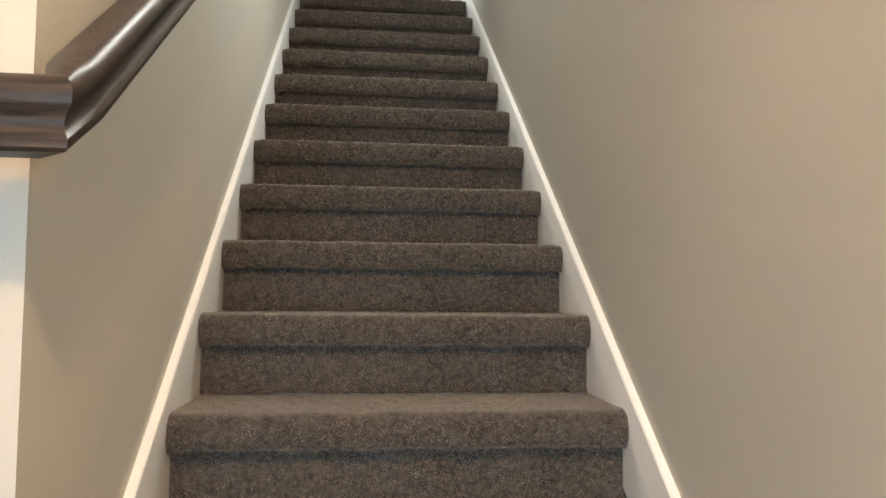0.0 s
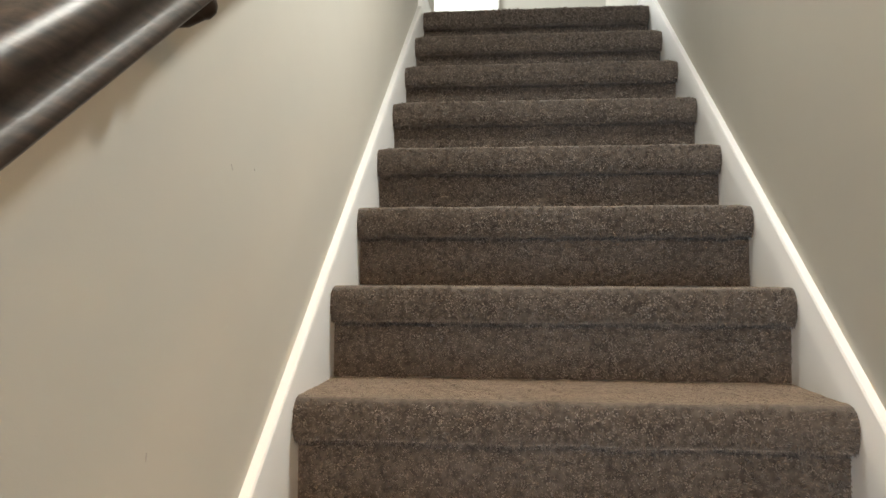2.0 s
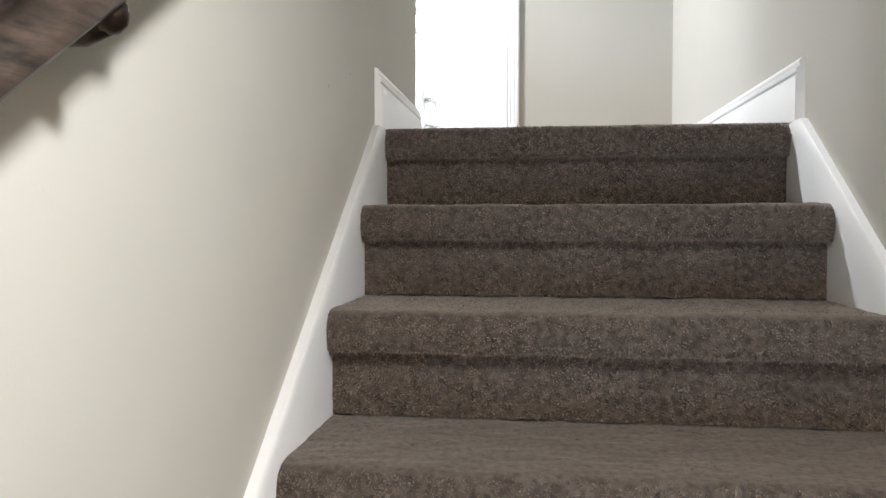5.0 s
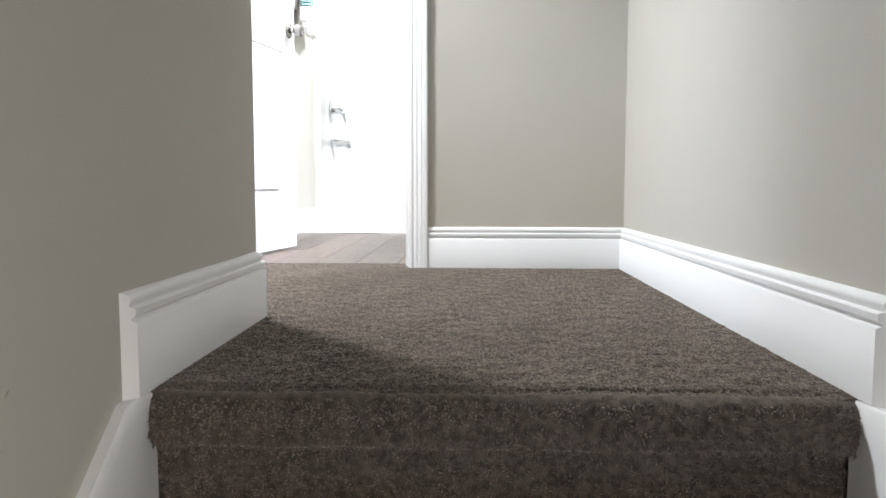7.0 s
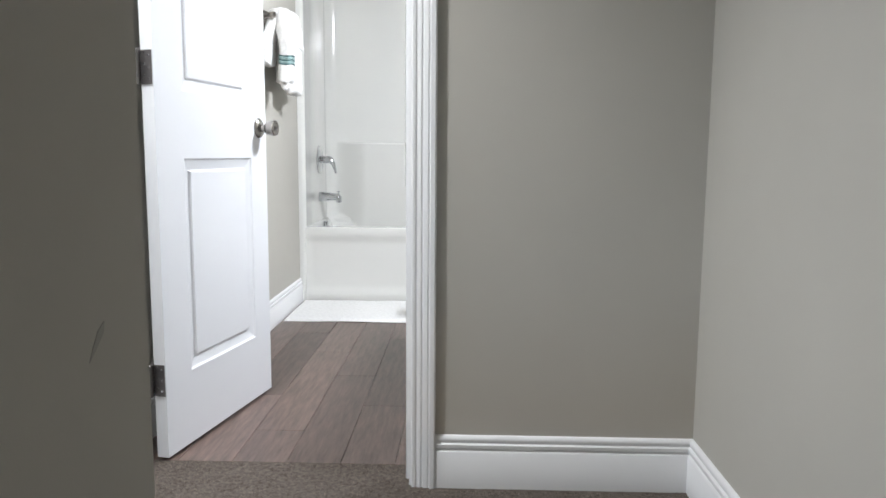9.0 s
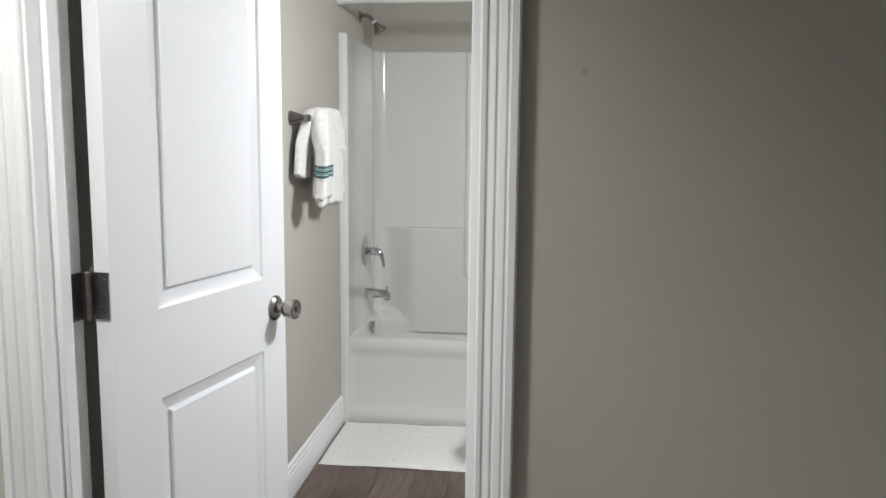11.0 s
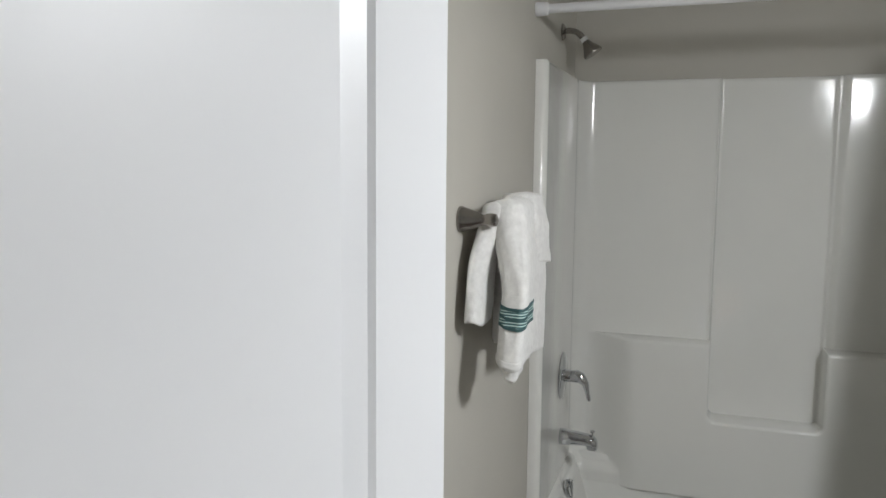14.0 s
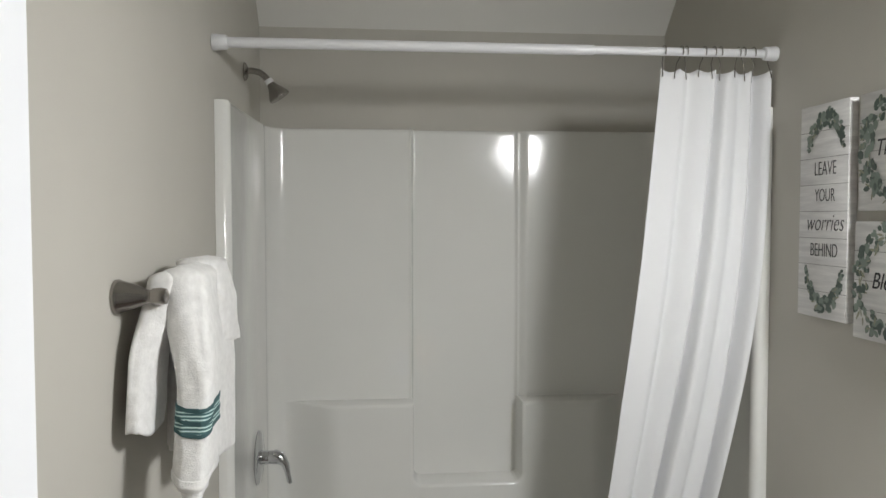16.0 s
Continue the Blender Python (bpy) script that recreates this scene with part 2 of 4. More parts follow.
def sstep(a, b, x):
    t = min(max((x - a) / (b - a), 0.0), 1.0)
    return t * t * (3 - 2 * t)


def wall(name, a, b, openings=(), axis=0, label="painted greige drywall wall"):
    """A wall box, with openings (from, to, bottom, top) along axis that go right through."""
    bm = bmesh.new()
    cuts = sorted(openings)
    at = a[axis]

    def piece(lo, hi, z0, z1):
        if hi - lo > 1e-4 and z1 - z0 > 1e-4:
            p, q = list(a), list(b)
            p[axis], q[axis], p[2], q[2] = lo, hi, z0, z1
            cuboid(p, q, bm=bm)
    for lo, hi, z0, z1 in cuts:
        piece(at, lo, a[2], b[2])
        piece(lo, hi, a[2], z0)
        piece(lo, hi, z1, b[2])
        at = hi
    piece(at, b[axis], a[2], b[2])
    return structure(name, bm, WALL, label, "wall")


# ---- large structure ----
T = 0.12
wall("wall_stair_left", (SL - T, YW, GROUND), (SL, 0.58, CEIL), label="greige drywall wall beside the carpeted stairs")
wall("wall_stair_right", (SR, -7.0, GROUND), (SR + T, YB, CEIL), label="long greige drywall wall beside the stairs")
wall("wall_bathroom_front", (HALL, YB, 0), (SR + T, YB2, CEIL), [(JL - 0.018, JR + 0.018, 0, 2.06)], label="greige drywall wall with the bathroom doorway")
wall("wall_hall_south", (HALL, 0.46, -0.3), (SL - T, 0.58, CEIL))
wall("wall_hall_west", (HALL - T, 0.46, -0.3), (HALL, YB2, CEIL), [(0.72, 1.42, 0.75, 1.95)], 1, "greige hall end wall with an opening for the assumed window")
wall("wall_bathroom_left", (BL - T, YB2, -0.3), (BL, BY + T, CEIL + 0.1), label="greige bathroom wall with the towel bar")
wall("wall_bathroom_right", (BR, YB2, -0.3), (BR + T, BY + T, CEIL + 0.1), label="greige bathroom wall with canvas signs")
wall("wall_bathroom_back", (BL, BY, -0.3), (BR, BY + T, CEIL + 0.1), label="greige wall above the tub surround")
wall("wall_foyer_front", (-3.0, YW, GROUND), (SL - T, YW + T, -0.3), label="bright wall facing the entry beside the stairs")
wall("wall_foyer_south", (-3.12, -7.12, GROUND), (SR + T, -7.0, -0.3), [(-1.3, 0.1, GROUND + 0.6, GROUND + 2.1)], label="entry wall with an opening for the assumed window")
wall("wall_foyer_west", (-3.12, -7.0, GROUND), (-3.0, YW + T, -0.3))
wall("wall_stair_header", (SL - T, YW - 0.5, -0.3), (SR, YW - 0.38, CEIL))
wall("wall_stair_upper_left", (SL - T, YW - 0.38, -0.3), (SL, YW, CEIL))
structure("ceiling_upper", cuboid((HALL - T, YW - 0.5, CEIL), (SR + T, YB2, CEIL + 0.1)), CEILP, "flat white painted ceiling over stairs and landing", "ceiling")
structure("ceiling_foyer", cuboid((-3.12, -7.12, -0.3), (SR + T, YW - 0.5, -0.2)), CEILP, "flat white entry ceiling", "ceiling")
structure("ceiling_foyer_west", cuboid((-3.12, YW - 0.5, -0.3), (SL - T, YW + T, -0.2)), CEILP, "flat white entry ceiling", "ceiling")
structure("ceiling_bathroom", cuboid((BL - T, YB2, CEIL), (BR + T, BY - 0.14, CEIL + 0.1)), CEILP, "flat pale bathroom ceiling", "ceiling")
bm = bmesh.new()
sl = [(BY - 0.14, CEIL), (BY, CEIL - 0.14), (BY + 0.05, CEIL - 0.14), (BY + 0.05, CEIL + 0.1), (BY - 0.14, CEIL + 0.1)]
loft([[(x, y, z) for y, z in sl] for x in (BL - 0.05, BR + 0.05)], bm=bm)
structure("ceiling_bathroom_slope", bm, CEILP, "sloping pale ceiling strip above the tub", "ceiling")
structure("floor_foyer", cuboid((-3.12, -7.12, GROUND - 0.1), (SR + T, 0.0, GROUND)), OAK, "brown wooden entry floor", "floor")
structure("floor_upper_slab", cuboid((HALL - T, 0.58, -0.3), (SR + T, YB2, -0.012)), WALL, "floor slab under the landing carpet", "floor")
structure("floor_bathroom_slab", cuboid((BL - T, YB2, -0.3), (BR + T, BY + T, -0.008)), LINE, "floor slab under the bathroom planks", "floor")
pr = [(0.04, -0.04)]
for i in range(N):
    pr += [(-RUN * i + 0.07, -RISE * i - 0.02), (-RUN * i + 0.07, -RISE * (i + 1) - 0.02)]
pr[0] = (0.60, -0.02)
pr[-1] = (pr[-1][0], GROUND)
pr.append((0.60, GROUND))
structure("stair_core", loft([[(x, y, z) for y, z in pr] for x in (CL, CR)]), WALL, "wooden stair core under the carpet", "staircase")

# ---- trim ----
BASE = [(0, 0), (0.016, 0), (0.016, 0.097), (0.0135, 0.1005), (0.0105, 0.1015), (0.0105, 0.1045), (0.0145, 0.108), (0.0150, 0.1165), (0.0125, 0.1185), (0.0085, 0.1195), (0.0085, 0.1225), (0.0105, 0.126), (0.0095, 0.132), (0.0055, 0.1375), (0, 0.139)]


def baseboard(name, p, q, out, mitre0=0.0, mitre1=0.0):
    """Moulded board on the wall foot from p to q; out: the way it faces; mitres lengthen (+) or shorten (-) the front."""
    p, q, out = Vector((*p, 0)), Vector((*q, 0)), Vector((*out, 0))
    d = (q - p).normalized()
    bm = bmesh.new()
    rings = []
    for o, s, m in ((p, -1, mitre0), (q, 1, mitre1)):
        rings.append([o + out * u + d * (s * m * u) + Vector((0, 0, v)) for u, v in BASE])
    loft(rings, bm=bm)
    return structure(name, bm, TRIM, "white moulded baseboard along the wall foot", "baseboard")


baseboard("baseboard_stair_left", (SL, -0.028), (SL, 0.58), (1, 0), -0.9, 1)
baseboard("baseboard_hall_south", (HALL, 0.58), (SL, 0.58), (0, 1), 0, 1)
baseboard("baseboard_stair_right", (SR, -0.028), (SR, YB), (-1, 0), -0.9, -1)
baseboard("baseboard_landing_back", (JR + 0.067, YB), (SR, YB), (0, -1), 0, -1)
baseboard("baseboard_hall_back", (HALL, YB), (JL - 0.076, YB), (0, -1))
baseboard("baseboard_bathroom_left", (BL, YB2), (BL, 3.925), (1, 0))
baseboard("baseboard_bathroom_right", (BR, 2.87), (BR, 3.925), (-1, 0))

SLOPE = RISE / RUN
for nm, x0, x1, lo in (("trim_skirt_left", SL, SL + 0.018, YW), ("trim_skirt_right", SR - 0.018, SR, -15 * RUN - 0.12)):
    c = 0.034
    ys = (lo, -0.045)
    bm = bmesh.new()
    r = []
    flip = x0 < 0
    for x, dz in ((x0, 0.0), (x0 + 0.003, 0.0), (x1 - 0.003, 0.0), (x1, 0.0)):
        edge = -0.004 if (x == x1 and flip) or (x == x0 and not flip) else 0.0
        r.append([(x, ys[0], max(SLOPE * ys[0] - 0.32, GROUND)), (x, ys[0], SLOPE * ys[0] + c + edge), (x, ys[1], SLOPE * ys[1] + c + edge),
                  (x, -0.0, c - 0.034 + edge), (x, 0.03, -0.004 + edge), (x, 0.03, -0.34)])
    loft(r, bm=bm)
    structure(nm, bm, TRIM, "white painted stair skirt board", "skirting")

CAS = [(0.0, 0), (0.0, 0.010), (0.003, 0.013), (0.011, 0.013), (0.0135, 0.0108), (0.0165, 0.0108), (0.019, 0.0130), (0.027, 0.0145), (0.0295, 0.0125), (0.0325, 0.0125), (0.035, 0.0165), (0.046, 0.019), (0.0485, 0.0170), (0.0515, 0.0170), (0.054, 0.0225), (0.066, 0.0225), (0.070, 0.019), (0.070, 0)]


def casing(prefix, yface, out):
    """Door casing round the bathroom opening on one wall face."""
    o = (0, out, 0)
    top = 2.045
    for nm, x, du in (("left", JL - 0.006, -1), ("right", JR + 0.006, 1)):
        bm = bmesh.new()
        k = 0.88 if du > 0 else 1.0
        rings = [[Vector((x + du * u * k, yface + out * v, z + (u + 0.006 if z > 1 else 0))) for u, v in CAS] for z in (0.0, top)]
        loft(rings, bm=bm)
        structure(f"trim_casing_{prefix}_{nm}", bm, TRIM, "white fluted door casing", "door casing")
    bm = bmesh.new()
    loft([[Vector((x + s * u, yface + out * v, top + 0.006 + u)) for u, v in CAS] for x, s in ((JL - 0.006, -1), (JR + 0.006, 0.88))], bm=bm)
    structure(f"trim_casing_{prefix}_head", bm, TRIM, "white fluted door casing", "door casing")


casing("landing", YB, -1)
casing("bathroom", YB2, 1)
for nm, x, du in (("left", JL, -1), ("right", JR, 1)):
    bm = cuboid((min(x, x + du * 0.018), YB - 0.001, 0), (max(x, x + du * 0.018), YB2 + 0.001, 2.045))
    cuboid((min(x - du * 0.011, x), YB + 0.035, 0), (max(x - du * 0.011, x), YB + 0.068, 2.045), 0.002, 1, bm)
    structure(f"trim_jamb_{nm}", bm, TRIM, "white door jamb with stop", "door jamb")
bm = cuboid((JL - 0.018, YB - 0.001, 2.045), (JR + 0.018, YB2 + 0.001, 2.06))
structure("trim_jamb_head", bm, TRIM, "white door jamb head", "door jamb")

# Both windows are assumed and out of view, as openings for the daylight.
for nm, a, b, ax in (("window_1", (HALL - T, 0.72, 0.75), (HALL, 1.42, 1.95), 1), ("window_2", (-1.3, -7.12, GROUND + 0.6), (0.1, -7.0, GROUND + 2.1), 0)):
    wn = thing(nm, a, "assumed white framed window, out of view, letting daylight in", "window", kind="structure")
    lo, hi = a[ax], b[ax]
    bm = bmesh.new()
    m = [(a[k] + b[k]) / 2 for k in range(3)]
    for s0, s1, z0, z1 in ((lo, lo + 0.05, a[2], b[2]), (hi - 0.05, hi, a[2], b[2]), (lo + 0.05, hi - 0.05, a[2], a[2] + 0.05), (lo + 0.05, hi - 0.05, b[2] - 0.05, b[2])):
        p, q = list(m), list(m)
        p[1 - ax] -= 0.02
        q[1 - ax] += 0.02
        p[ax], q[ax], p[2], q[2] = s0, s1, z0, z1
        cuboid(p, q, 0.003, 1, bm)
    part("window_frame", bm, TRIM, wn)
    p, q = list(m), list(m)
    p[1 - ax] -= 0.003
    q[1 - ax] += 0.003
    p[ax], q[ax], p[2], q[2] = lo + 0.05, hi - 0.05, a[2] + 0.05, b[2] - 0.05
    pane = part("pane", cuboid(p, q), PANE, wn)
    pane.visible_shadow = False


# ---- carpet ----
def drift(points, waves, rng):
    """A soft, uneven field: waves of random heading summed over the points."""
    total = np.zeros(len(points))
    for k in waves:
        d = rng.normal(0, 1, 3)
        total += np.sin(points @ (d / np.linalg.norm(d)) * k + rng.uniform(0, 6.28))
    return total / math.sqrt(len(waves))


def tufts(name, points, normals, height, width, rng, flat_height=0.11):
    """Cut pile on a carpet: leaning three-sided yarn ends that sway together in clumps."""
    n = len(points)
    ref = np.where(np.abs(normals[:, 2:3]) > 0.7, np.array([[1.0, 0, 0]]), np.array([[0, 0, 1.0]]))
    u = np.cross(normals, ref)
    u /= np.linalg.norm(u, axis=1, keepdims=True)
    w = np.cross(normals, u)
    a0 = rng.uniform(0, 2 * np.pi, n)
    flat = normals[:, 2] > 0.8
    size = width * rng.uniform(0.75, 1.25, n) * np.where(flat, 2.3, 1.0)
    vs = np.empty((n, 4, 3))
    for k in range(3):
        a = a0 + k * 2 * np.pi / 3
        vs[:, k] = points + (u * np.cos(a)[:, None] + w * np.sin(a)[:, None]) * size[:, None] - normals * 0.0025
    waves = (150, 190, 230, 270, 320, 380, 60, 85, 110)
    lu = 0.55 * drift(points, waves, rng) + rng.normal(0, 0.28, n)
    lw = 0.55 * drift(points, waves, rng) + rng.normal(0, 0.28, n)
    lean = u * lu[:, None] + w * lw[:, None] + normals
    tall = height * np.where(flat, flat_height, 1.0) * rng.uniform(0.75, 1.15, n) * (1 + 0.28 * drift(points, waves, rng))
    vs[:, 3] = points + lean * tall[:, None]
    f = np.array([[0, 1, 3], [1, 2, 3], [2, 0, 3]])
    faces = (np.arange(n)[:, None, None] * 4 + f[None]).reshape(-1, 3)
    me = bpy.data.meshes.new(name)
    me.from_pydata(vs.reshape(-1, 3).tolist(), [], faces.tolist())
    me.materials.append(PILE)
    return me


NOSE = [(0.042, -RISE + 0.001), (0.042, -0.12), (0.043, -0.084), (0.046, -0.075), (0.038, -0.071), (0.014, -0.073), (0.003, -0.066), (-0.003, -0.052), (-0.004, -0.032), (-0.001, -0.016), (0.007, -0.006), (0.020, -0.001), (0.045, 0.0)]


def outline(depth):
    """The carpet's run over a step as even points (y, z) with their outward normals."""
    pts = NOSE + [(depth * 0.5, -0.0015), (depth, -0.001)]
    out = []
    for (y0, z0), (y1, z1) in zip(pts, pts[1:]):
        k = max(1, int(math.hypot(y1 - y0, z1 - z0) / 0.006))
        for i in range(k):
            out.append((y0 + (y1 - y0) * i / k, z0 + (z1 - z0) * i / k))
    return out + [pts[-1]]


def step_meshes(depth, count, seed):
    rng = np.random.default_rng(seed)
    o = outline(depth)
    nx = 70
    bm = bmesh.new()
    rows = []
    for i in range(nx + 1):
        x = CL - 0.006 + (CR - CL + 0.012) * i / nx
        end = min(x - CL, CR - x)
        pinch = 0.010 * (1 - sstep(0.0, 0.030, end))
        row = []
        for y, z in o:
            wob = 0.0022 * noise.noise((x * 9 + seed, y * 14, z * 14)) + 0.0014 * noise.noise((x * 40, y * 60 + seed, z * 60))
            bulge = sstep(0.05, 0.0, y) if z > -0.075 else 0
            row.append(bm.verts.new((x, y + pinch * bulge + wob, z - pinch * 0.4 * bulge + wob)))
        rows.append(row)
    for a, b in zip(rows, rows[1:]):
        for j in range(len(o) - 1):
            bm.faces.new((a[j], b[j], b[j + 1], a[j + 1]))
    bm.normal_update()
    body = bpy.data.meshes.new("carpet_backing")
    fs = list(bm.faces)
    area = np.array([f.calc_area() for f in fs])
    pick = rng.choice(len(fs), count, p=area / area.sum())
    P, Nn = np.empty((count, 3)), np.empty((count, 3))
    ab = rng.uniform(0, 1, (count, 2))
    for k, fi in enumerate(pick):
        f = fs[fi]
        c = [v.co for v in f.verts]
        a, b = ab[k]
        P[k] = (c[0] * (1 - a) + c[1] * a) * (1 - b) + (c[3] * (1 - a) + c[2] * a) * b
        Nn[k] = f.normal
    bm.to_mesh(body)
    bm.free()
    body.materials.append(CARPET)
    smooth(body, 1.2)
    if Nn[:, 2].mean() < 0:
        Nn = -Nn
    pile = tufts("carpet_pile", P, Nn, 0.0062, 0.0023, rng)
    both = bmesh.new()
    both.from_mesh(body)
    split = len(both.faces)
    both.from_mesh(pile)
    both.faces.ensure_lookup_table()
    for f in both.faces[split:]:
        f.material_index = 1
    both.to_mesh(body)
    both.free()
    body.materials.append(PILE)
    bpy.data.meshes.remove(pile)
    return body


stair = thing("staircase", (0, 0, GROUND), "straight stair flight covered in speckled taupe-brown pile carpet", "staircase")
variants = [step_meshes(RUN + 0.044, 27000, s) for s in (1, 2, 3)]
top_step = step_meshes(0.07, 17000, 4)
for i in range(N):
    st = new("carpeted_step", top_step if i == 0 else variants[i % 3])
    st.parent = stair
    st.location = (0, -RUN * i, -RISE * i - GROUND)

# landing carpet: one sheet with its pile
rng = np.random.default_rng(9)
bm = grid(lambda u, v: (CL - 0.02 + (SR - CL + 0.02) * u, 0.064 + (YB2 + 0.010 - 0.064) * v, 0.0006), 60, 90)
land = structure("floor_landing_carpet", bm, CARPET, "speckled taupe-brown pile carpet on the landing", "carpet")
bm = grid(lambda u, v: (HALL + (CL - 0.02 - HALL) * u, 0.58 + (YB2 + 0.010 - 0.58) * v, 0.0006), 60, 40)
structure("floor_hall_carpet", bm, CARPET, "speckled taupe-brown pile carpet in the hall", "carpet")
cnt = 105000
P = np.column_stack([rng.uniform(CL, SR - 0.017, cnt), rng.uniform(0.028, YB - 0.017, cnt), np.full(cnt, 0.0006)])
Q = np.column_stack([rng.uniform(-1.2, JR, 80000), rng.uniform(0.6, YB2 + 0.008, 80000), np.full(80000, 0.0006)])
Q = Q[((Q[:, 1] < YB - 0.017) & (Q[:, 0] < CL)) | ((Q[:, 1] > YB - 0.017) & (Q[:, 0] > JL + 0.004) & (Q[:, 0] < JR - 0.004))]
me = tufts("carpet_pile", np.vstack([P, Q]), np.tile([[0.0, 0.0, 1.0]], (len(P) + len(Q), 1)), 0.0056, 0.0031, rng, 0.26)
ob = new("carpet_pile", me)
ob.parent = land
ob["kind"] = "stuff"

# ---- handrail ----
hr = thing("handrail", (SL + 0.07, -2.2, -0.76), "dark-stained glossy wooden handrail on wall brackets", "handrail")
RP = [(-0.020, 0.0), (0.020, 0.0), (0.0235, 0.003), (0.0235, 0.010), (0.019, 0.015), (0.0165, 0.022), (0.020, 0.030), (0.027, 0.036), (0.0285, 0.045), (0.025, 0.054), (0.016, 0.061), (0.0, 0.064),
      (-0.016, 0.061), (-0.025, 0.054), (-0.0285, 0.045), (-0.027, 0.036), (-0.020, 0.030), (-0.0165, 0.022), (-0.019, 0.015), (-0.0235, 0.010), (-0.0235, 0.003)]
ang = math.atan(0.726)
up = Vector((0, -math.sin(ang), math.cos(ang)))
RX = SL + 0.073


def rail_at(y):
    return Vector((RX, y, 0.726 * y + 0.833))


y0, y1 = -3.245, -0.44
e0 = rail_at(y0)
RP = [(u, v * 1.20) for u, v in RP]
RP2 = [(u, v * 1.10) for u, v in RP]
joint = (e0, (1, -1, 0), (0, 0, 1))
part("rail", loft([[Vector(o) + Vector(a) * u + Vector(b) * v for u, v in q] for o, a, b, q in
                   ((*joint, RP2), (rail_at(y0 + 0.075), (1, 0, 0), up, RP), (rail_at(y1), (1, 0, 0), up, RP))]), RAILWOOD, hr)
part("return_rail", loft([[Vector(o) + Vector(a) * u + Vector(b) * v for u, v in RP2] for o, a, b in
                          (joint, (e0 + Vector((-0.05, 0, 0)), (0, -1, 0), (0, 0, 1)), (e0 + Vector((-0.62, 0, 0)), (0, -1, 0), (0, 0, 1)))]), RETURNWOOD, hr)


def bracket(p):
    """Round wall plate, short arm and rounded knob under the rail."""
    p, way = Vector(p), Vector((1, 0, 0))
    base = Vector((SL + 0.001, p.y, p.z - 0.022))
    bm = lathe([(0, 0.0), (0.0, 0.028), (0.006, 0.0275), (0.013, 0.022), (0.019, 0.014), (0.021, 0.0)], base, way, 24)
    tube([base + way * 0.012, base + way * 0.035 + Vector((0, 0, -0.002)), base + way * 0.055 + Vector((0, 0, -0.001)), base + way * 0.068 + Vector((0, 0, 0.006)), p + Vector((0, 0, -0.008)), p + Vector((0, 0, 0.002))],
         [0.010, 0.010, 0.011, 0.0125, 0.012, 0.015], 14, bm)
    lathe([(0, 0.0), (0.002, 0.008), (0.008, 0.0135), (0.015, 0.015), (0.022, 0.0135), (0.028, 0.008)], p + Vector((0.002, 0, -0.026)), (0, 0, 1), 18, bm)
    lathe([(0, 0.0), (0.001, 0.012), (0.006, 0.019), (0.013, 0.021), (0.020, 0.018)], p + Vector((0.004, 0.062, 0.062 * 0.726 - 0.016)), (0, -0.59, 0.81), 18, bm)
    part("bracket", bm, BRONZE, hr, "dark metal rail bracket")


for y in (-2.295, -1.25, -0.62):
    bracket(rail_at(y))
q = Vector((SL + 0.004, e0.y + 0.012, e0.z))
bm = lathe([(0, 0.0), (0.002, 0.006), (0.006, 0.0095), (0.012, 0.011), (0.020, 0.012)], q + Vector((0, 0, -0.016)), (0, 0, 1), 16)
part("bracket", bm, BRONZE, hr, "dark metal rail bracket")

# ---- bathroom door ----
H0, H1 = Vector((-0.889, 1.671, 0)), Vector((-0.768, 2.304, 0))
DW, DH, DT = (H1 - H0).length, 2.02, 0.035
along = (H1 - H0).normalized()
face = Vector((along.y, -along.x, 0))
door = thing("door_1", H0, "white two-panel moulded door standing open into the bathroom", "door", kind="structure")
DM = Matrix((( along.x, face.x, 0, H0.x), (along.y, face.y, 0, H0.y), (0, 0, 1, 0.012), (0, 0, 0, 1)))


def dp(s, d, z):
    return DM @ Vector((s, d, z))


def relief(s, z):
    """How far the moulded panels lie below the door's face."""
    r = 0.0
    for z0, z1 in ((0.214, 0.824), (1.011, 1.90)):
        e = min(s - 0.130, DW - 0.111 - s, z - z0, z1 - z)
        if e > 0:
            r = -0.0035 * sstep(0, 0.005, e) - 0.0085 * min(e / 0.032, 1.0) + 0.0085 * sstep(0.0325, 0.0400, e)
    return r


def spaced(lo, hi, marks, fine=0.0025, band=0.045, coarse=0.05):
    out, x = [lo], lo
    while x < hi - 1e-6:
        near = any(-0.0065 <= (x - m) * s <= band + 0.0005 for m, s in marks)
        nxt = min([m - s * 0.006 if s > 0 else m - band for m, s in marks if (m - 0.006 if s > 0 else m - band) > x + 1e-6] + [hi])
        x = min(x + fine, hi) if near else min(x + coarse, max(nxt, x + fine), hi)
        out.append(x)
    return out


ss = spaced(0, DW, [(0.130, 1), (DW - 0.111, -1)])
zs = spaced(0, DH, [(0.214, 1), (0.824, -1), (1.011, 1), (1.90, -1)])
bm = bmesh.new()
for sign, d0 in ((1, 0.0), (-1, -DT)):
    vs = [[bm.verts.new(dp(s, d0 + sign * relief(s, z), z)) for z in zs] for s in ss]
    for a, b in zip(vs, vs[1:]):
        for j in range(len(zs) - 1):
            q = (a[j], b[j], b[j + 1], a[j + 1])
            bm.faces.new(q if sign > 0 else q[::-1])
for s in (0, DW):
    for z in (0,):
        q = [bm.verts.new(dp(s, d, zz)) for d, zz in ((0, 0), (-DT, 0), (-DT, DH), (0, DH))]
        bm.faces.new(q if s else q[::-1])
for z in (0, DH):
    q = [bm.verts.new(dp(s, d, z)) for s, d in ((0, 0), (DW, 0), (DW, -DT), (0, -DT))]
    bm.faces.new(q)
bmesh.ops.remove_doubles(bm, verts=bm.verts, dist=0.0002)
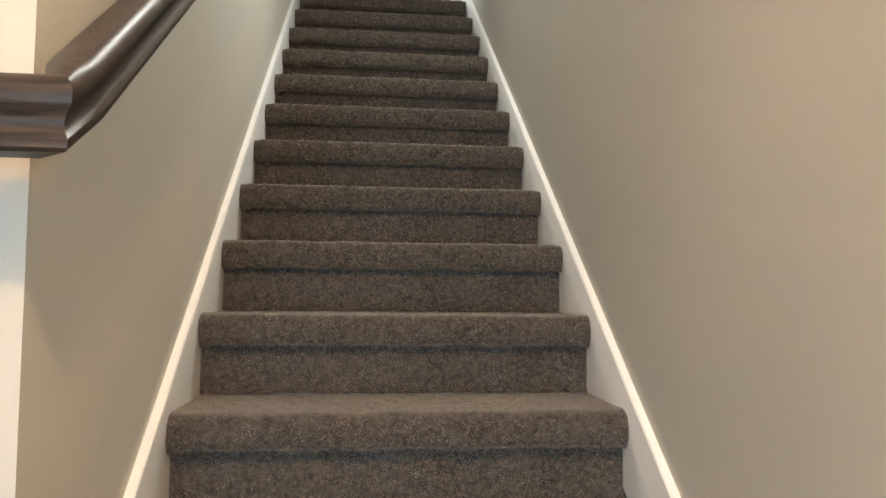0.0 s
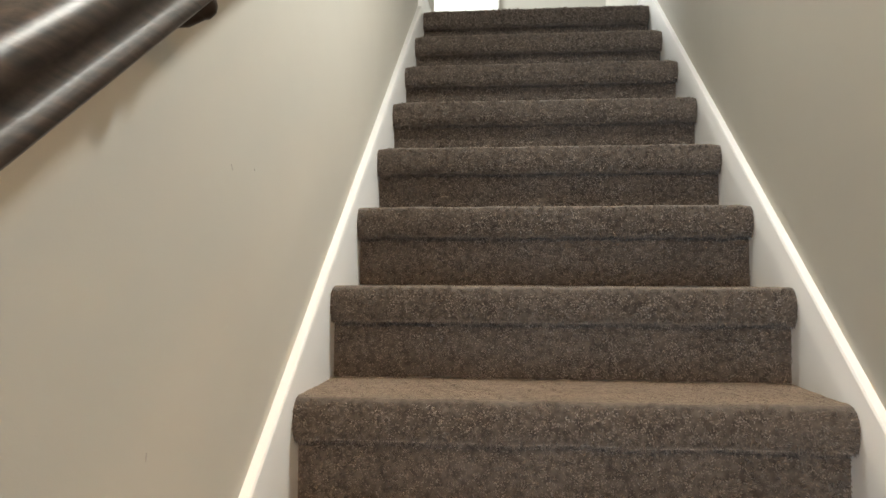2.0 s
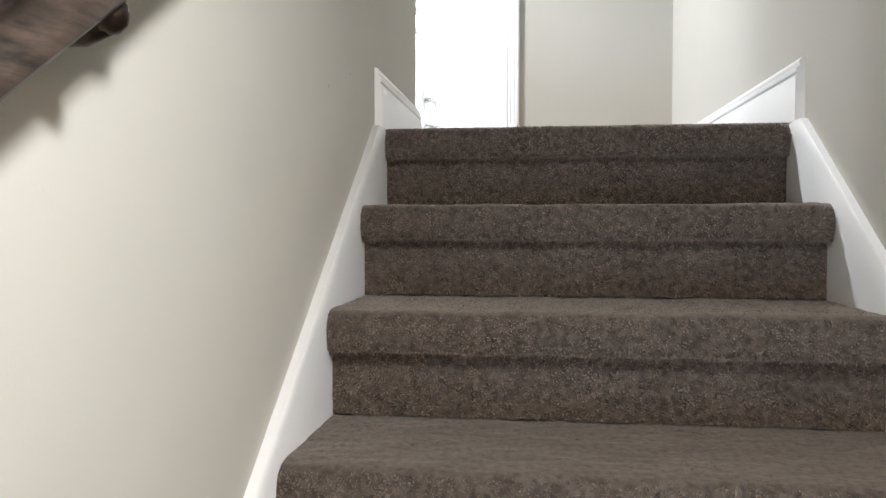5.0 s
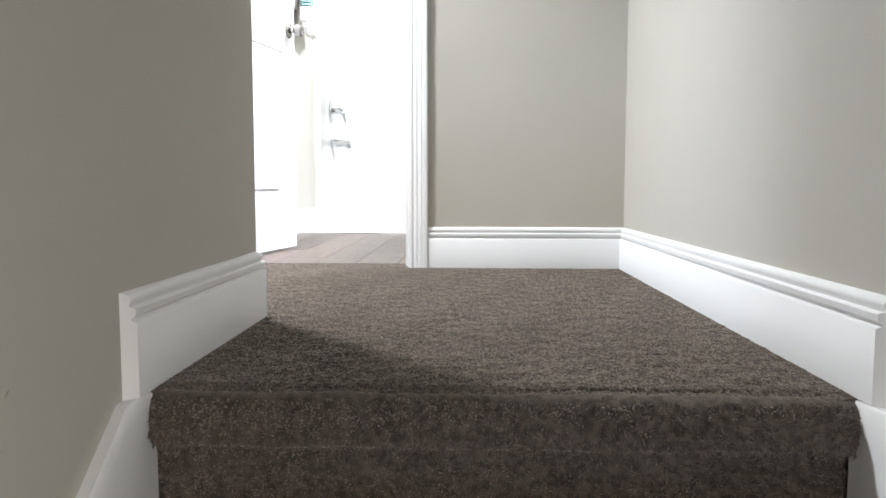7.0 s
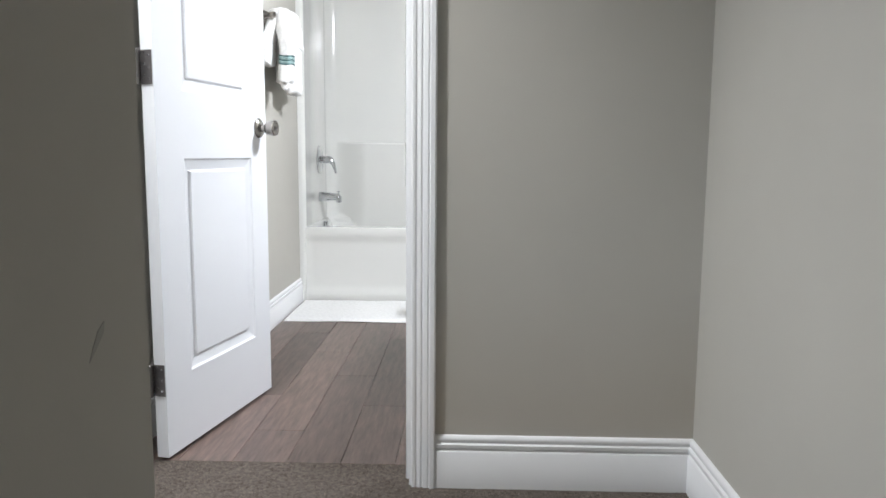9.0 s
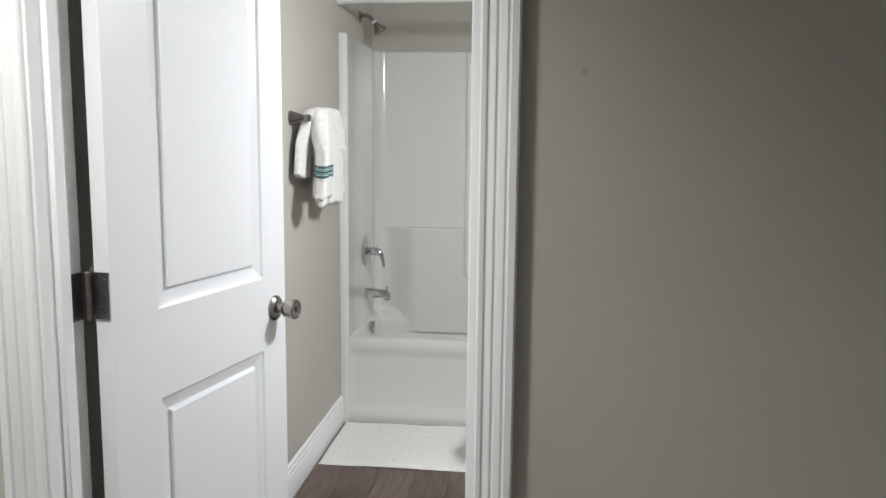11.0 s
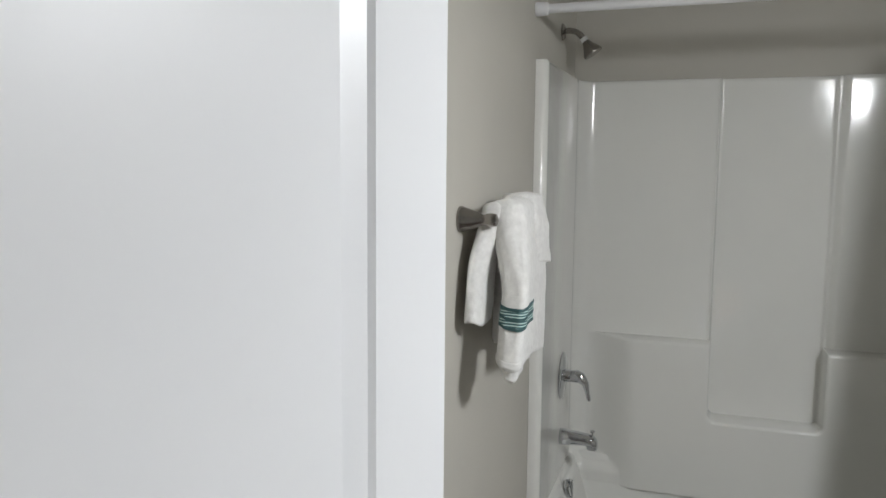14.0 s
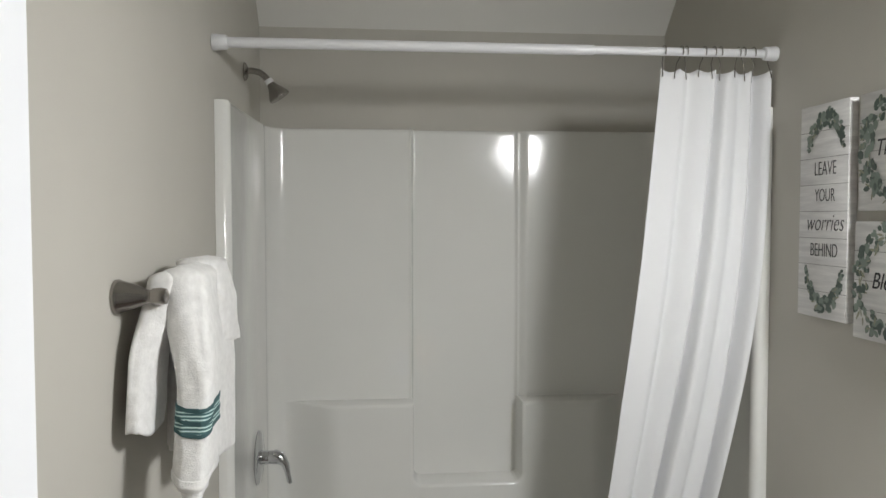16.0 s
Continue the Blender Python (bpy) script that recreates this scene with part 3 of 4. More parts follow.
bmesh.ops.recalc_face_normals(bm, faces=bm.faces)
leaf = finish("leaf", bm, DOORP, door)
smooth(leaf.data, 0.35)
KZ = 0.924
for sgn in (1, -1):
    base = dp(DW - 0.054, 0 if sgn > 0 else -DT, KZ)
    bm = lathe([(0, 0.0), (0, 0.0335), (0.003, 0.0335), (0.008, 0.029), (0.012, 0.021), (0.014, 0.012), (0.030, 0.0115)], base, face * sgn, 36)
    kb = part("knob_rose", bm, NICKEL, door, "satin nickel door knob")
    bm = lathe([(0.028, 0.0), (0.028, 0.0175), (0.032, 0.022), (0.052, 0.0255), (0.060, 0.0262), (0.0635, 0.0245), (0.0635, 0.018), (0.0625, 0.017), (0.0625, 0.0)], base, face * sgn, 36)
    k2 = part("knob", bm, NICKEL, kb)
    part("keyway", cuboid(*(lambda c: ((c.x - 0.004, c.y - 0.001, c.z - 0.006), (c.x + 0.004, c.y + 0.001, c.z + 0.006)))(base + face * sgn * 0.0625)), STEELD, kb)
for z in (0.22, 1.060, 1.86):
    bm = bmesh.new()
    c = dp(0, -DT / 2, z)
    q = [dp(-0.0012, d, zz) for d, zz in ((-0.002, z - 0.044), (-DT + 0.002, z - 0.044), (-DT + 0.002, z + 0.044), (-0.002, z + 0.044))]
    r = [v - along * 0.0018 for v in q]
    loft([q, r], bm=bm)
    hg = part("hinge", bm, STEELD, door, "dull steel butt hinge")
    pin = Vector((-0.928, 1.663, z + 0.012))
    part("hinge_barrel", lathe([(0, 0.0), (0, 0.006), (0.088, 0.006), (0.090, 0.004)], pin - Vector((0, 0, 0.044)), (0, 0, 1), 14), STEELD, hg)
    bm = cuboid((JL - 0.0005, YB2 - 0.05, z - 0.032), (JL + 0.0022, YB2 - 0.003, z + 0.056))
    cuboid((JL, YB2 - 0.004, z - 0.032), (-0.926, YB2 - 0.0015, z + 0.056), bm=bm)
    part("jamb_leaf", bm, STEELD, hg)
    for dz in (-0.03, 0.0, 0.03):
        for d in (-0.011, -0.024):
            part("screw", lathe([(0, 0.0), (0, 0.0032), (0.001, 0.0024)], dp(-0.003, d, z + dz + (0.008 if d < -0.02 else 0)), -along, 10), CHROME, hg)
    bm = loft([[pin + Vector((0, 0, -0.044)), pin + Vector((0, 0, 0.044)), pin + Vector((0.001, 0.0015, 0.044)), pin + Vector((0.001, 0.0015, -0.044))],
               [dp(-0.002, -DT, z - 0.032), dp(-0.002, -DT, z + 0.056), dp(-0.0005, -DT, z + 0.056), dp(-0.0005, -DT, z - 0.032)]])
    part("hinge_web", bm, STEELD, hg)

# ---- tub and shower surround ----
SF, SB, TOP = 3.924, 4.672, 1.908
PL, PR = -0.990, 0.478          # inner faces of the side panels
tub = thing("bathtub_surround", ((BL + BR) / 2, SF, 0), "glossy off-white one-piece tub and shower surround", "bathtub")


def ledge(x, z):
    """Depth of the moulded ledges: round-nosed shelves on both sides of a notch with rounded corners."""
    r, cx, hw, zb = 0.030, -0.2655, 0.199, 0.629
    qx, qz = abs(x - cx) - (hw - r), (zb + r) - z
    notch = math.hypot(max(qx, 0), max(qz, 0)) + min(max(qx, qz), 0) - r
    e = min(0.926 - z, notch)
    if e <= 0:
        return 0.0
    rn, d = 0.014, 0.085
    prof = d - rn + math.sqrt(rn * rn - (rn - min(e, rn)) ** 2)
    return prof * sstep(-0.94, -0.72, x) * (1 - sstep(0.20, 0.34, x))


def back_depth(x, z):
    """How far the moulded back panel stands in front of its deepest plane."""
    mid = sstep(-0.474, -0.460, x) * (1 - sstep(-0.074, -0.030, x))
    shelf = ledge(x, z)
    above = 1 - min(shelf / 0.05, 1.0)
    up_ = 0.026 * (1 - mid * above)
    ridge = above * (0.007 * math.exp(-((x + 0.468) / 0.006) ** 2) + 0.006 * math.exp(-((x + 0.067) / 0.006) ** 2))
    corner = 0.0
    for e in (x - PL, PR - x):
        r = 0.075
        if e < r:
            corner = max(corner, r - math.sqrt(max(r * r - (r - e) ** 2, 0)))
    foot = 0.095 * (1 - sstep(0.36, 0.50, z))
    return max(up_ + ridge + shelf, foot) + corner


def stations(lo, hi, fine, dense, coarse):
    """Points from lo to hi, dense within the fine stretches."""
    out = [lo]
    while out[-1] < hi - 1e-6:
        near = any(a_ - 1e-6 <= out[-1] < b_ for a_, b_ in fine)
        ahead = [a_ for a_, b_ in fine if a_ > out[-1] + 1e-6] + [hi]
        out.append(min(out[-1] + (dense if near else coarse), max(min(ahead), out[-1] + dense), hi))
    return out


BTOP = 1.921
xs = stations(PL, PR, ((PL, -0.93), (-0.79, -0.75), (-0.50, -0.43), (-0.10, -0.02), (0.41, PR)), 0.002, 0.010)
zz = stations(0.32, BTOP, ((0.610, 0.665), (0.905, 0.930)), 0.0018, 0.014)
bm = bmesh.new()
vs = [[bm.verts.new((x, min(SB + 0.026 - back_depth(x, z), SB + 0.026), z)) for z in zz] for x in xs]
for a, b in zip(vs, vs[1:]):
    for j in range(len(zz) - 1):
        bm.faces.new((a[j], b[j], b[j + 1], a[j + 1]))
tops = [v[-1] for v in vs]
t2 = [bm.verts.new((v.co.x, v.co.y + 0.006, BTOP + 0.006)) for v in tops]
t3 = [bm.verts.new((v.co.x, BY - 0.002, BTOP + 0.007)) for v in tops]
for p_, q_ in ((tops, t2), (t2, t3)):
    for i in range(len(tops) - 1):
        bm.faces.new((p_[i], p_[i + 1], q_[i + 1], q_[i]))
bmesh.ops.recalc_face_normals(bm, faces=bm.faces)
bp = finish("back_panel", bm, GEL, tub)
smooth(bp.data, 1.0)
for nm, xi, xo, s in (("left_panel", PL, BL + 0.001, -1), ("right_panel", PR, BR - 0.001, 1)):
    prof = [(xo, SF), (xi + s * 0.012, SF), (xi + s * 0.004, SF + 0.004), (xi - s * 0.004, SF + 0.014), (xi - s * 0.006, SF + 0.028), (xi - s * 0.003, SF + 0.042), (xi, SF + 0.052),
            (xi, SF + 0.40), (xi, SB - 0.13), (xi - s * 0.004, SB - 0.112), (xi - s * 0.004, SB - 0.10), (xi, SB - 0.085), (xi, SB + 0.03), (xo, SB + 0.03)]
    bm = loft([[(x, y, z) for x, y in prof] for z in (0.0, 0.43, TOP - 0.004)] + [[(x + (s * 0.004 if abs(x - xo) > 0.002 else 0), y + (0.003 if y == SF else 0), TOP + 0.004 + 0.016 * sstep(SF + 0.05, SB, y)) for x, y in prof]])
    part(nm, bm, GEL, tub)
RIM = 0.432


def basin(x, y):
    e = min((x - PL) * 0.8, (PR - x) * 0.45, y - (SF + 0.075), (SB - 0.03 - y) * 1.3)
    z = RIM - 0.325 * sstep(0.0, 0.13, e)
    f = y - SF
    if f < 0.02:
        z -= 0.02 - math.sqrt(max(0.02 ** 2 - (0.02 - f) ** 2, 0))
    return z


def front(u, v):
    x = PL - 0.02 + (PR - PL + 0.04) * u
    if v < 0.3:
        t = v / 0.3
        z = t * (RIM - 0.02)
        inset = 0.012 * sstep(0.03, 0.10, z) * (1 - sstep(0.34, 0.39, z)) * sstep(0, 0.04, u) * (1 - sstep(0.96, 1, u))
        return (x, SF + 0.014 + inset, z)
    t = (v - 0.3) / 0.7
    y = SF + (SB + 0.02 - SF) * t ** 1.25
    return (x, y + 0.014 * (1 - sstep(0, 0.06, t)), basin(min(max(x, PL), PR), y))


bm = grid(front, 110, 120)
bmesh.ops.recalc_face_normals(bm, faces=bm.faces)
tb = finish("tub", bm, GEL, tub)
smooth(tb.data, 1.2)
ovf = Vector((-0.952, 4.325, 0.40))
bm = lathe([(0, 0.0), (0, 0.033), (0.006, 0.034), (0.014, 0.031), (0.018, 0.020), (0.019, 0.0)], ovf, (1, 0, 0.18), 28)
cuboid((ovf.x + 0.012, ovf.y - 0.011, ovf.z - 0.036), (ovf.x + 0.024, ovf.y + 0.011, ovf.z + 0.034), 0.004, 2, bm)
part("overflow_plate", bm, CHROME, tub, "chrome overflow plate")

# shower fittings
vl = thing("shower_valve", (PL, 4.378, 0.814), "chrome single-lever shower valve on the surround", "shower valve")
part("escutcheon", lathe([(0, 0.0), (0, 0.088), (0.003, 0.088), (0.009, 0.080), (0.012, 0.04), (0.014, 0.026)], (PL + 0.001, 4.378, 0.814), (1, 0, 0), 44), CHROME, vl)
part("stem", lathe([(0.010, 0.0), (0.010, 0.026), (0.020, 0.024), (0.034, 0.022), (0.040, 0.022), (0.062, 0.023), (0.070, 0.016), (0.073, 0.0)], (PL, 4.378, 0.814), (1, 0, 0), 26), CHROME, vl)
part("lever", tube([(PL + 0.050, 4.378, 0.819), (PL + 0.072, 4.376, 0.812), (PL + 0.090, 4.373, 0.790), (PL + 0.097, 4.370, 0.762), (PL + 0.103, 4.368, 0.736), (PL + 0.107, 4.367, 0.729)], [0.022, 0.021, 0.013, 0.009, 0.0085, 0.005], 16), CHROME, vl)
sp = thing("tub_spout", (PL, 4.365, 0.585), "chrome tub spout with diverter knob", "tub spout")
bm = loft([[(PL + dx, 4.365 + math.cos(a) * rw, zc + math.sin(a) * rh) for a in (2 * math.pi * i / 22 for i in range(22))]
           for dx, zc, rw, rh in ((0.001, 0.583, 0.030, 0.031), (0.02, 0.583, 0.0295, 0.0305), (0.06, 0.583, 0.027, 0.027), (0.095, 0.582, 0.0255, 0.023), (0.115, 0.579, 0.025, 0.024), (0.128, 0.574, 0.0235, 0.024), (0.138, 0.566, 0.018, 0.020), (0.142, 0.562, 0.008, 0.012))])
part("spout_body", bm, CHROME, sp)
part("outlet", lathe([(0, 0.0), (0, 0.019), (0.02, 0.020), (0.028, 0.018)], (PL + 0.121, 4.365, 0.547), (0, 0, 1), 20), CHROME, sp)
part("diverter", lathe([(0, 0.003), (0.018, 0.003), (0.019, 0.0085), (0.022, 0.0095), (0.025, 0.007), (0.026, 0.0)], (PL + 0.122, 4.365, 0.594), (0, 0, 1), 16), CHROME, sp)
sh = thing("wall_shower", (BL, 4.388, 2.072), "satin nickel wall shower with a bent arm", "shower")
part("flange", lathe([(0, 0.0), (0, 0.030), (0.003, 0.030), (0.010, 0.020), (0.012, 0.011)], (BL + 0.001, 4.388, 2.072), (1, 0, 0), 28), NICKEL, sh)
part("arm", tube([(BL, 4.388, 2.074), (BL + 0.025, 4.389, 2.076), (BL + 0.046, 4.390, 2.072), (BL + 0.062, 4.391, 2.062), (BL + 0.076, 4.392, 2.046)], 0.0105, 14), NICKEL, sh)
hd = Vector((0.56, 0.06, -0.83)).normalized()
hb = Vector((BL + 0.074, 4.392, 2.049))
part("collar", lathe([(0, 0.0), (0, 0.013), (0.012, 0.0135), (0.016, 0.012)], hb, hd, 20), TRIM, sh, "white plastic collar")
part("head", lathe([(0.014, 0.0), (0.014, 0.012), (0.020, 0.014), (0.030, 0.018), (0.058, 0.034), (0.066, 0.0355), (0.070, 0.034), (0.070, 0.030), (0.067, 0.0)], hb, hd, 30), NICKEL, sh)

# ---- curtain rod, curtain and hooks ----
RY, RZ = 3.914, 2.056
rod = thing("shower_rod", (BL, RY, RZ), "white enamelled tension shower rod between the walls", "curtain rod")
part("thin_tube", tube([(BL + 0.9, RY, RZ), (BR - 0.006, RY, RZ)], 0.0115, 20), RODW, rod)
part("thick_tube", tube([(BL + 0.006, RY, RZ), (BL + 1.01, RY, RZ), (BL + 1.012, RY, RZ)], [0.0138, 0.0138, 0.0120], 20), RODW, rod)
part("end_cap", lathe([(0, 0.0), (0.0, 0.021), (0.004, 0.0215), (0.034, 0.019), (0.038, 0.0165)], (BL + 0.001, RY, RZ), (1, 0, 0), 24), RODW, rod)
part("end_cap", lathe([(0, 0.0), (0.0, 0.020), (0.004, 0.0205), (0.034, 0.0185), (0.038, 0.013)], (BR - 0.001, RY, RZ), (-1, 0, 0), 24), RODW, rod)


def curtain_point(u, v):
    """u across the gathered cloth, v from hem (0) to top (1)."""
    z = 0.20 + (2.012 - 0.20) * v
    xl = 0.004 + (0.182 - 0.004) * v
    xr = 0.25 + 0.247 * (1 - (1 - v) ** 2.2)
    x = xl + (xr - xl) * u
    y = RY + 0.002 + 0.095 * (1 - sstep(0.05, 0.75, v))
    lean = 1 - v
    for at, drift_, depth, wide in ((0.27, -0.03, 0.020, 0.050), (0.53, -0.12, 0.052, 0.034), (0.74, -0.04, 0.016, 0.060), (0.88, 0.02, 0.060, 0.040)):
        e = (u - at - drift_ * lean) / wide
        y += depth * (0.7 + 0.6 * lean) * math.exp(-e * e * (0.5 if e > 0 else 1.6))
    y += 0.007 * math.sin(9.0 * u + 0.6) + 0.010 * noise.noise((u * 4, v * 2.2, 7.0)) 
    x += 0.008 * noise.noise((u * 3, v * 4, 2.0)) * lean
    return (x, y, z - 0.010 * abs(math.sin(6 * math.pi * u)) * sstep(0.97, 1, v))


bm = grid(curtain_point, 170, 110)
cur = finish("shower_curtain", bm, CLOTH)
sol = cur.modifiers.new("cloth", "SOLIDIFY")
sol.thickness = 0.0012
smooth(cur.data, 3.0)
tagged(cur, "white fabric shower curtain gathered at one end", "shower curtain")
for k in range(10):
    u = 0.01 + 0.98 * k / 9
    p = Vector(curtain_point(u, 0.995))
    hx = 0.185 + (0.475 - 0.185) * (k / 9) ** 0.9 + 0.012 * math.sin(k * 2.3)
    pts = [(hx + 0.002 * i / 12, RY + 0.0165 * math.sin(a), RZ + 0.0165 * math.cos(a)) for i, a in ((i, -2.2 + 4.6 * i / 12) for i in range(13))]
    bm = tube(pts + [((hx + p.x) / 2, RY + 0.010, RZ - 0.028), (p.x, p.y - 0.004, p.z - 0.004), (p.x, p.y - 0.005, p.z - 0.012)], 0.0013, 8)
    ring = finish("curtain_hook", bm, NICKEL)
    tagged(ring, "thin wire curtain hook hanging on the rod", "curtain hook", "curtain hooks on the rod")

# ---- towel bar and towel ----
bar = thing("towel_bar", (BL, 3.17, 1.474), "satin nickel towel bar on two flared posts", "towel bar")
for y in (3.165, 3.64):
    part("post", lathe([(0, 0.0), (0, 0.028), (0.005, 0.0285), (0.010, 0.026), (0.030, 0.020), (0.046, 0.0125), (0.050, 0.0115), (0.055, 0.011), (0.058, 0.0135), (0.070, 0.0145), (0.080, 0.0125), (0.085, 0.0)], (BL + 0.001, y, 1.474), (1, 0, 0), 30), NICKEL, bar)
part("rail", tube([(BL + 0.070, 3.165, 1.474), (BL + 0.070, 3.64, 1.474)], 0.008, 16), NICKEL, bar)
TX = BL + 0.072
tw = thing("towel", (TX, 3.4, 1.49), "white terry towel with teal striped band draped over the bar", "towel")


def fold(name, ytop, ybot, xtop, xbot, ztop, zbot, wtop, wbot, dtop, dbot, seed, z0=None, z1=None, grow=0.0, material=TERRY, label=""):
    """One hanging fold of cloth: soft flattened column, rounded off over the bar."""
    rows, seg = 46, 40
    z0, z1 = zbot if z0 is None else z0, ztop if z1 is None else z1
    rings = []
    for i in range(rows + 1):
        z = z1 + (z0 - z1) * i / rows
        t = (ztop - z) / (ztop - zbot)
        cap = math.sqrt(max(1 - (1 - min(t / 0.07, 1)) ** 2, 0.0)) if t < 0.07 else 1.0
        foot = math.sqrt(max(1 - (1 - min((1 - t) / 0.025, 1)) ** 2, 0.0)) if t > 0.975 else 1.0
        k = max(cap * (0.25 + 0.75 * foot), 0.02)
        w = (wtop + (wbot - wtop) * sstep(0, 0.8, t)) * (0.75 + 0.25 * k if t < 0.07 else k)
        d = (dtop + (dbot - dtop) * sstep(0, 0.7, t)) * k
        cy, cx = ytop + (ybot - ytop) * t ** 0.9, xtop + (xbot - xtop) * sstep(0, 0.6, t)
        ring = []
        for j in range(seg):
            a = 2 * math.pi * j / seg
            c, s = math.cos(a), math.sin(a)
            e = 0.62
            r = 1 + 0.10 * noise.noise((c * 1.6 + seed, s * 1.6, t * 2.5)) + 0.045 * noise.noise((c * 4 + seed, s * 4, t * 7)) + 0.012 * noise.noise((c * 16, s * 16 + seed, t * 60))
            r += 0.07 * math.cos(3 * a + seed + 2 * t)
            ring.append((cx + d / 2 * r * math.copysign(abs(c) ** e, c) + grow * c, cy + w / 2 * r * math.copysign(abs(s) ** e, s) + grow * s, z + 0.006 * math.sin(2 * a + seed) * t))
        rings.append(ring)
    bm = loft(rings)
    ob = part(name, bm, material, tw, label)
    smooth(ob.data, 3.0)
    return ob


F = dict(ytop=3.285, ybot=3.165, xtop=TX + 0.018, xbot=TX + 0.050, ztop=1.520, zbot=1.166, wtop=0.17, wbot=0.115, dtop=0.080, dbot=0.056, seed=1.0)
fold("left_fold", 3.245, 3.195, TX - 0.006, TX - 0.034, 1.512, 1.250, 0.100, 0.150, 0.062, 0.036, 5.0)
fold("back_fold", 3.38, 3.38, TX - 0.010, TX - 0.014, 1.514, 1.185, 0.20, 0.20, 0.07, 0.045, 8.0)
fold("right_fold", 3.41, 3.42, TX + 0.006, TX + 0.028, 1.522, 1.135, 0.20, 0.150, 0.085, 0.058, 3.0)
fold("right_hem_fold", 3.455, 3.56, TX + 0.000, TX + 0.014, 1.514, 1.165, 0.12, 0.135, 0.080, 0.042, 6.5)
fold("flap_fold", 3.395, 3.455, TX + 0.012, TX + 0.034, 1.527, 1.352, 0.13, 0.120, 0.086, 0.062, 9.0)
fold("front_fold", **F)
fold("front_hem", **{**F, "zbot": 1.140, "wbot": 0.066, "dbot": 0.034, "xbot": TX + 0.049}, z0=1.140, z1=1.20)
fold("hem_band", **F, z0=1.180, z1=1.190, grow=0.0022, label="ribbed hem")
fold("woven_band", **F, z0=1.254, z1=1.294, grow=0.0014, material=TEAL, label="teal and white striped woven band")
for za in (1.252, 1.271, 1.290):
    fold("band_edge", **F, z0=za, z1=za + 0.006, grow=0.0022, material=TEALD)

# ---- bath mat ----
def mat_point(u, v):
    x, y = -0.995 + 0.80 * u, 3.405 + 0.505 * v
    e = min(u * 0.80, (1 - u) * 0.80, v * 0.505, (1 - v) * 0.505)
    z = 0.002 + 0.013 * sstep(0, 0.012, e) + 0.003 * noise.noise((x * 9, y * 9, 0)) * sstep(0, 0.05, e) + 0.006 * max(0, noise.noise((x * 4, y * 4, 5))) * (1 - sstep(0, 0.06, e))
    return (x, y + 0.004 * noise.noise((x * 6, 1, 2)), z)


mt = finish("bath_mat", grid(mat_point, 90, 60), TERRY)
tagged(mt, "white terry bath mat lying before the tub", "bath mat")
smooth(mt.data, 3.0)

# ---- vanity ----
VX, VY0, VY1 = -0.115, 1.95, 2.868
vn = thing("vanity_cabinet", (0.2, 2.4, 0), "pale painted vanity cabinet below a granite top", "cabinet")
part("body", cuboid((VX + 0.05, VY0 + 0.01, 0.0), (BR - 0.001, VY1 - 0.02, 0.838)), CABINET, vn)
for a, b in ((VY0 + 0.03, 2.40), (2.41, VY1 - 0.04)):
    dr = part("door", cuboid((VX + 0.030, a, 0.12), (VX + 0.049, b, 0.80), 0.003), CABINET, vn)
    part("handle", lathe([(0, 0.0), (0, 0.006), (0.014, 0.006), (0.016, 0.014), (0.026, 0.012), (0.028, 0.0)], (VX + 0.030, 2.36 if b < 2.45 else 2.45, 0.72), (-1, 0, 0), 16), NICKEL, dr)
ct = finish("granite_countertop", cuboid((VX, VY0, 0.839), (BR - 0.001, VY1, 0.869), 0.004, 3), GRANITE)
tagged(ct, "speckled cream and black granite countertop on the vanity", "countertop")

# ---- toilet ----
TY = 3.375
wc = thing("toilet", (0.2, TY, 0), "white porcelain toilet with the lid raised", "toilet")


def oval(cx, ax, ay, z, seg=44, sq=1.0, back=1.0):
    out = []
    for i in range(seg):
        a = 2 * math.pi * i / seg
        c, s = math.cos(a), math.sin(a)
        out.append((cx + ax * math.copysign(abs(c) ** (sq if c < 0 else back), c), TY + ay * math.copysign(abs(s) ** 1.0, s), z))
    return out


bm = loft([oval(0.13, 0.16, 0.10, 0.0), oval(0.13, 0.155, 0.095, 0.03), oval(0.11, 0.15, 0.09, 0.12), oval(0.06, 0.19, 0.12, 0.22), oval(0.02, 0.235, 0.165, 0.31), oval(0.005, 0.25, 0.182, 0.375), oval(0.005, 0.252, 0.184, 0.392),
           oval(0.005, 0.24, 0.172, 0.397), oval(-0.01, 0.185, 0.13, 0.394), oval(-0.01, 0.175, 0.12, 0.37), oval(0.01, 0.13, 0.09, 0.28), oval(0.03, 0.06, 0.05, 0.24)])
part("bowl", bm, PORCELAIN, wc)
bm = loft([oval(0.0, 0.258, 0.188, 0.398), oval(0.0, 0.262, 0.192, 0.404), oval(0.0, 0.260, 0.190, 0.416), oval(0.0, 0.248, 0.178, 0.422), oval(-0.01, 0.185, 0.125, 0.420), oval(-0.01, 0.176, 0.117, 0.412), oval(-0.01, 0.176, 0.117, 0.400)], caps=False)
part("seat", bm, PORCELAIN, wc)
# raised lid
rings = []
for dx, k in ((-0.009, 0.93), (-0.006, 0.985), (0.0, 1.0), (0.006, 0.985), (0.008, 0.93)):
    ring = []
    for i in range(44):
        a = 2 * math.pi * i / 44
        h = 0.215 + 0.215 * k * math.sin(a)
        ring.append((0.262 + dx + 0.055 * h, TY + 0.185 * k * math.cos(a) * (1 - 0.10 * max(0, math.sin(a))), 0.425 + h))
    rings.append(ring)
part("lid", loft(rings), PORCELAIN, wc)
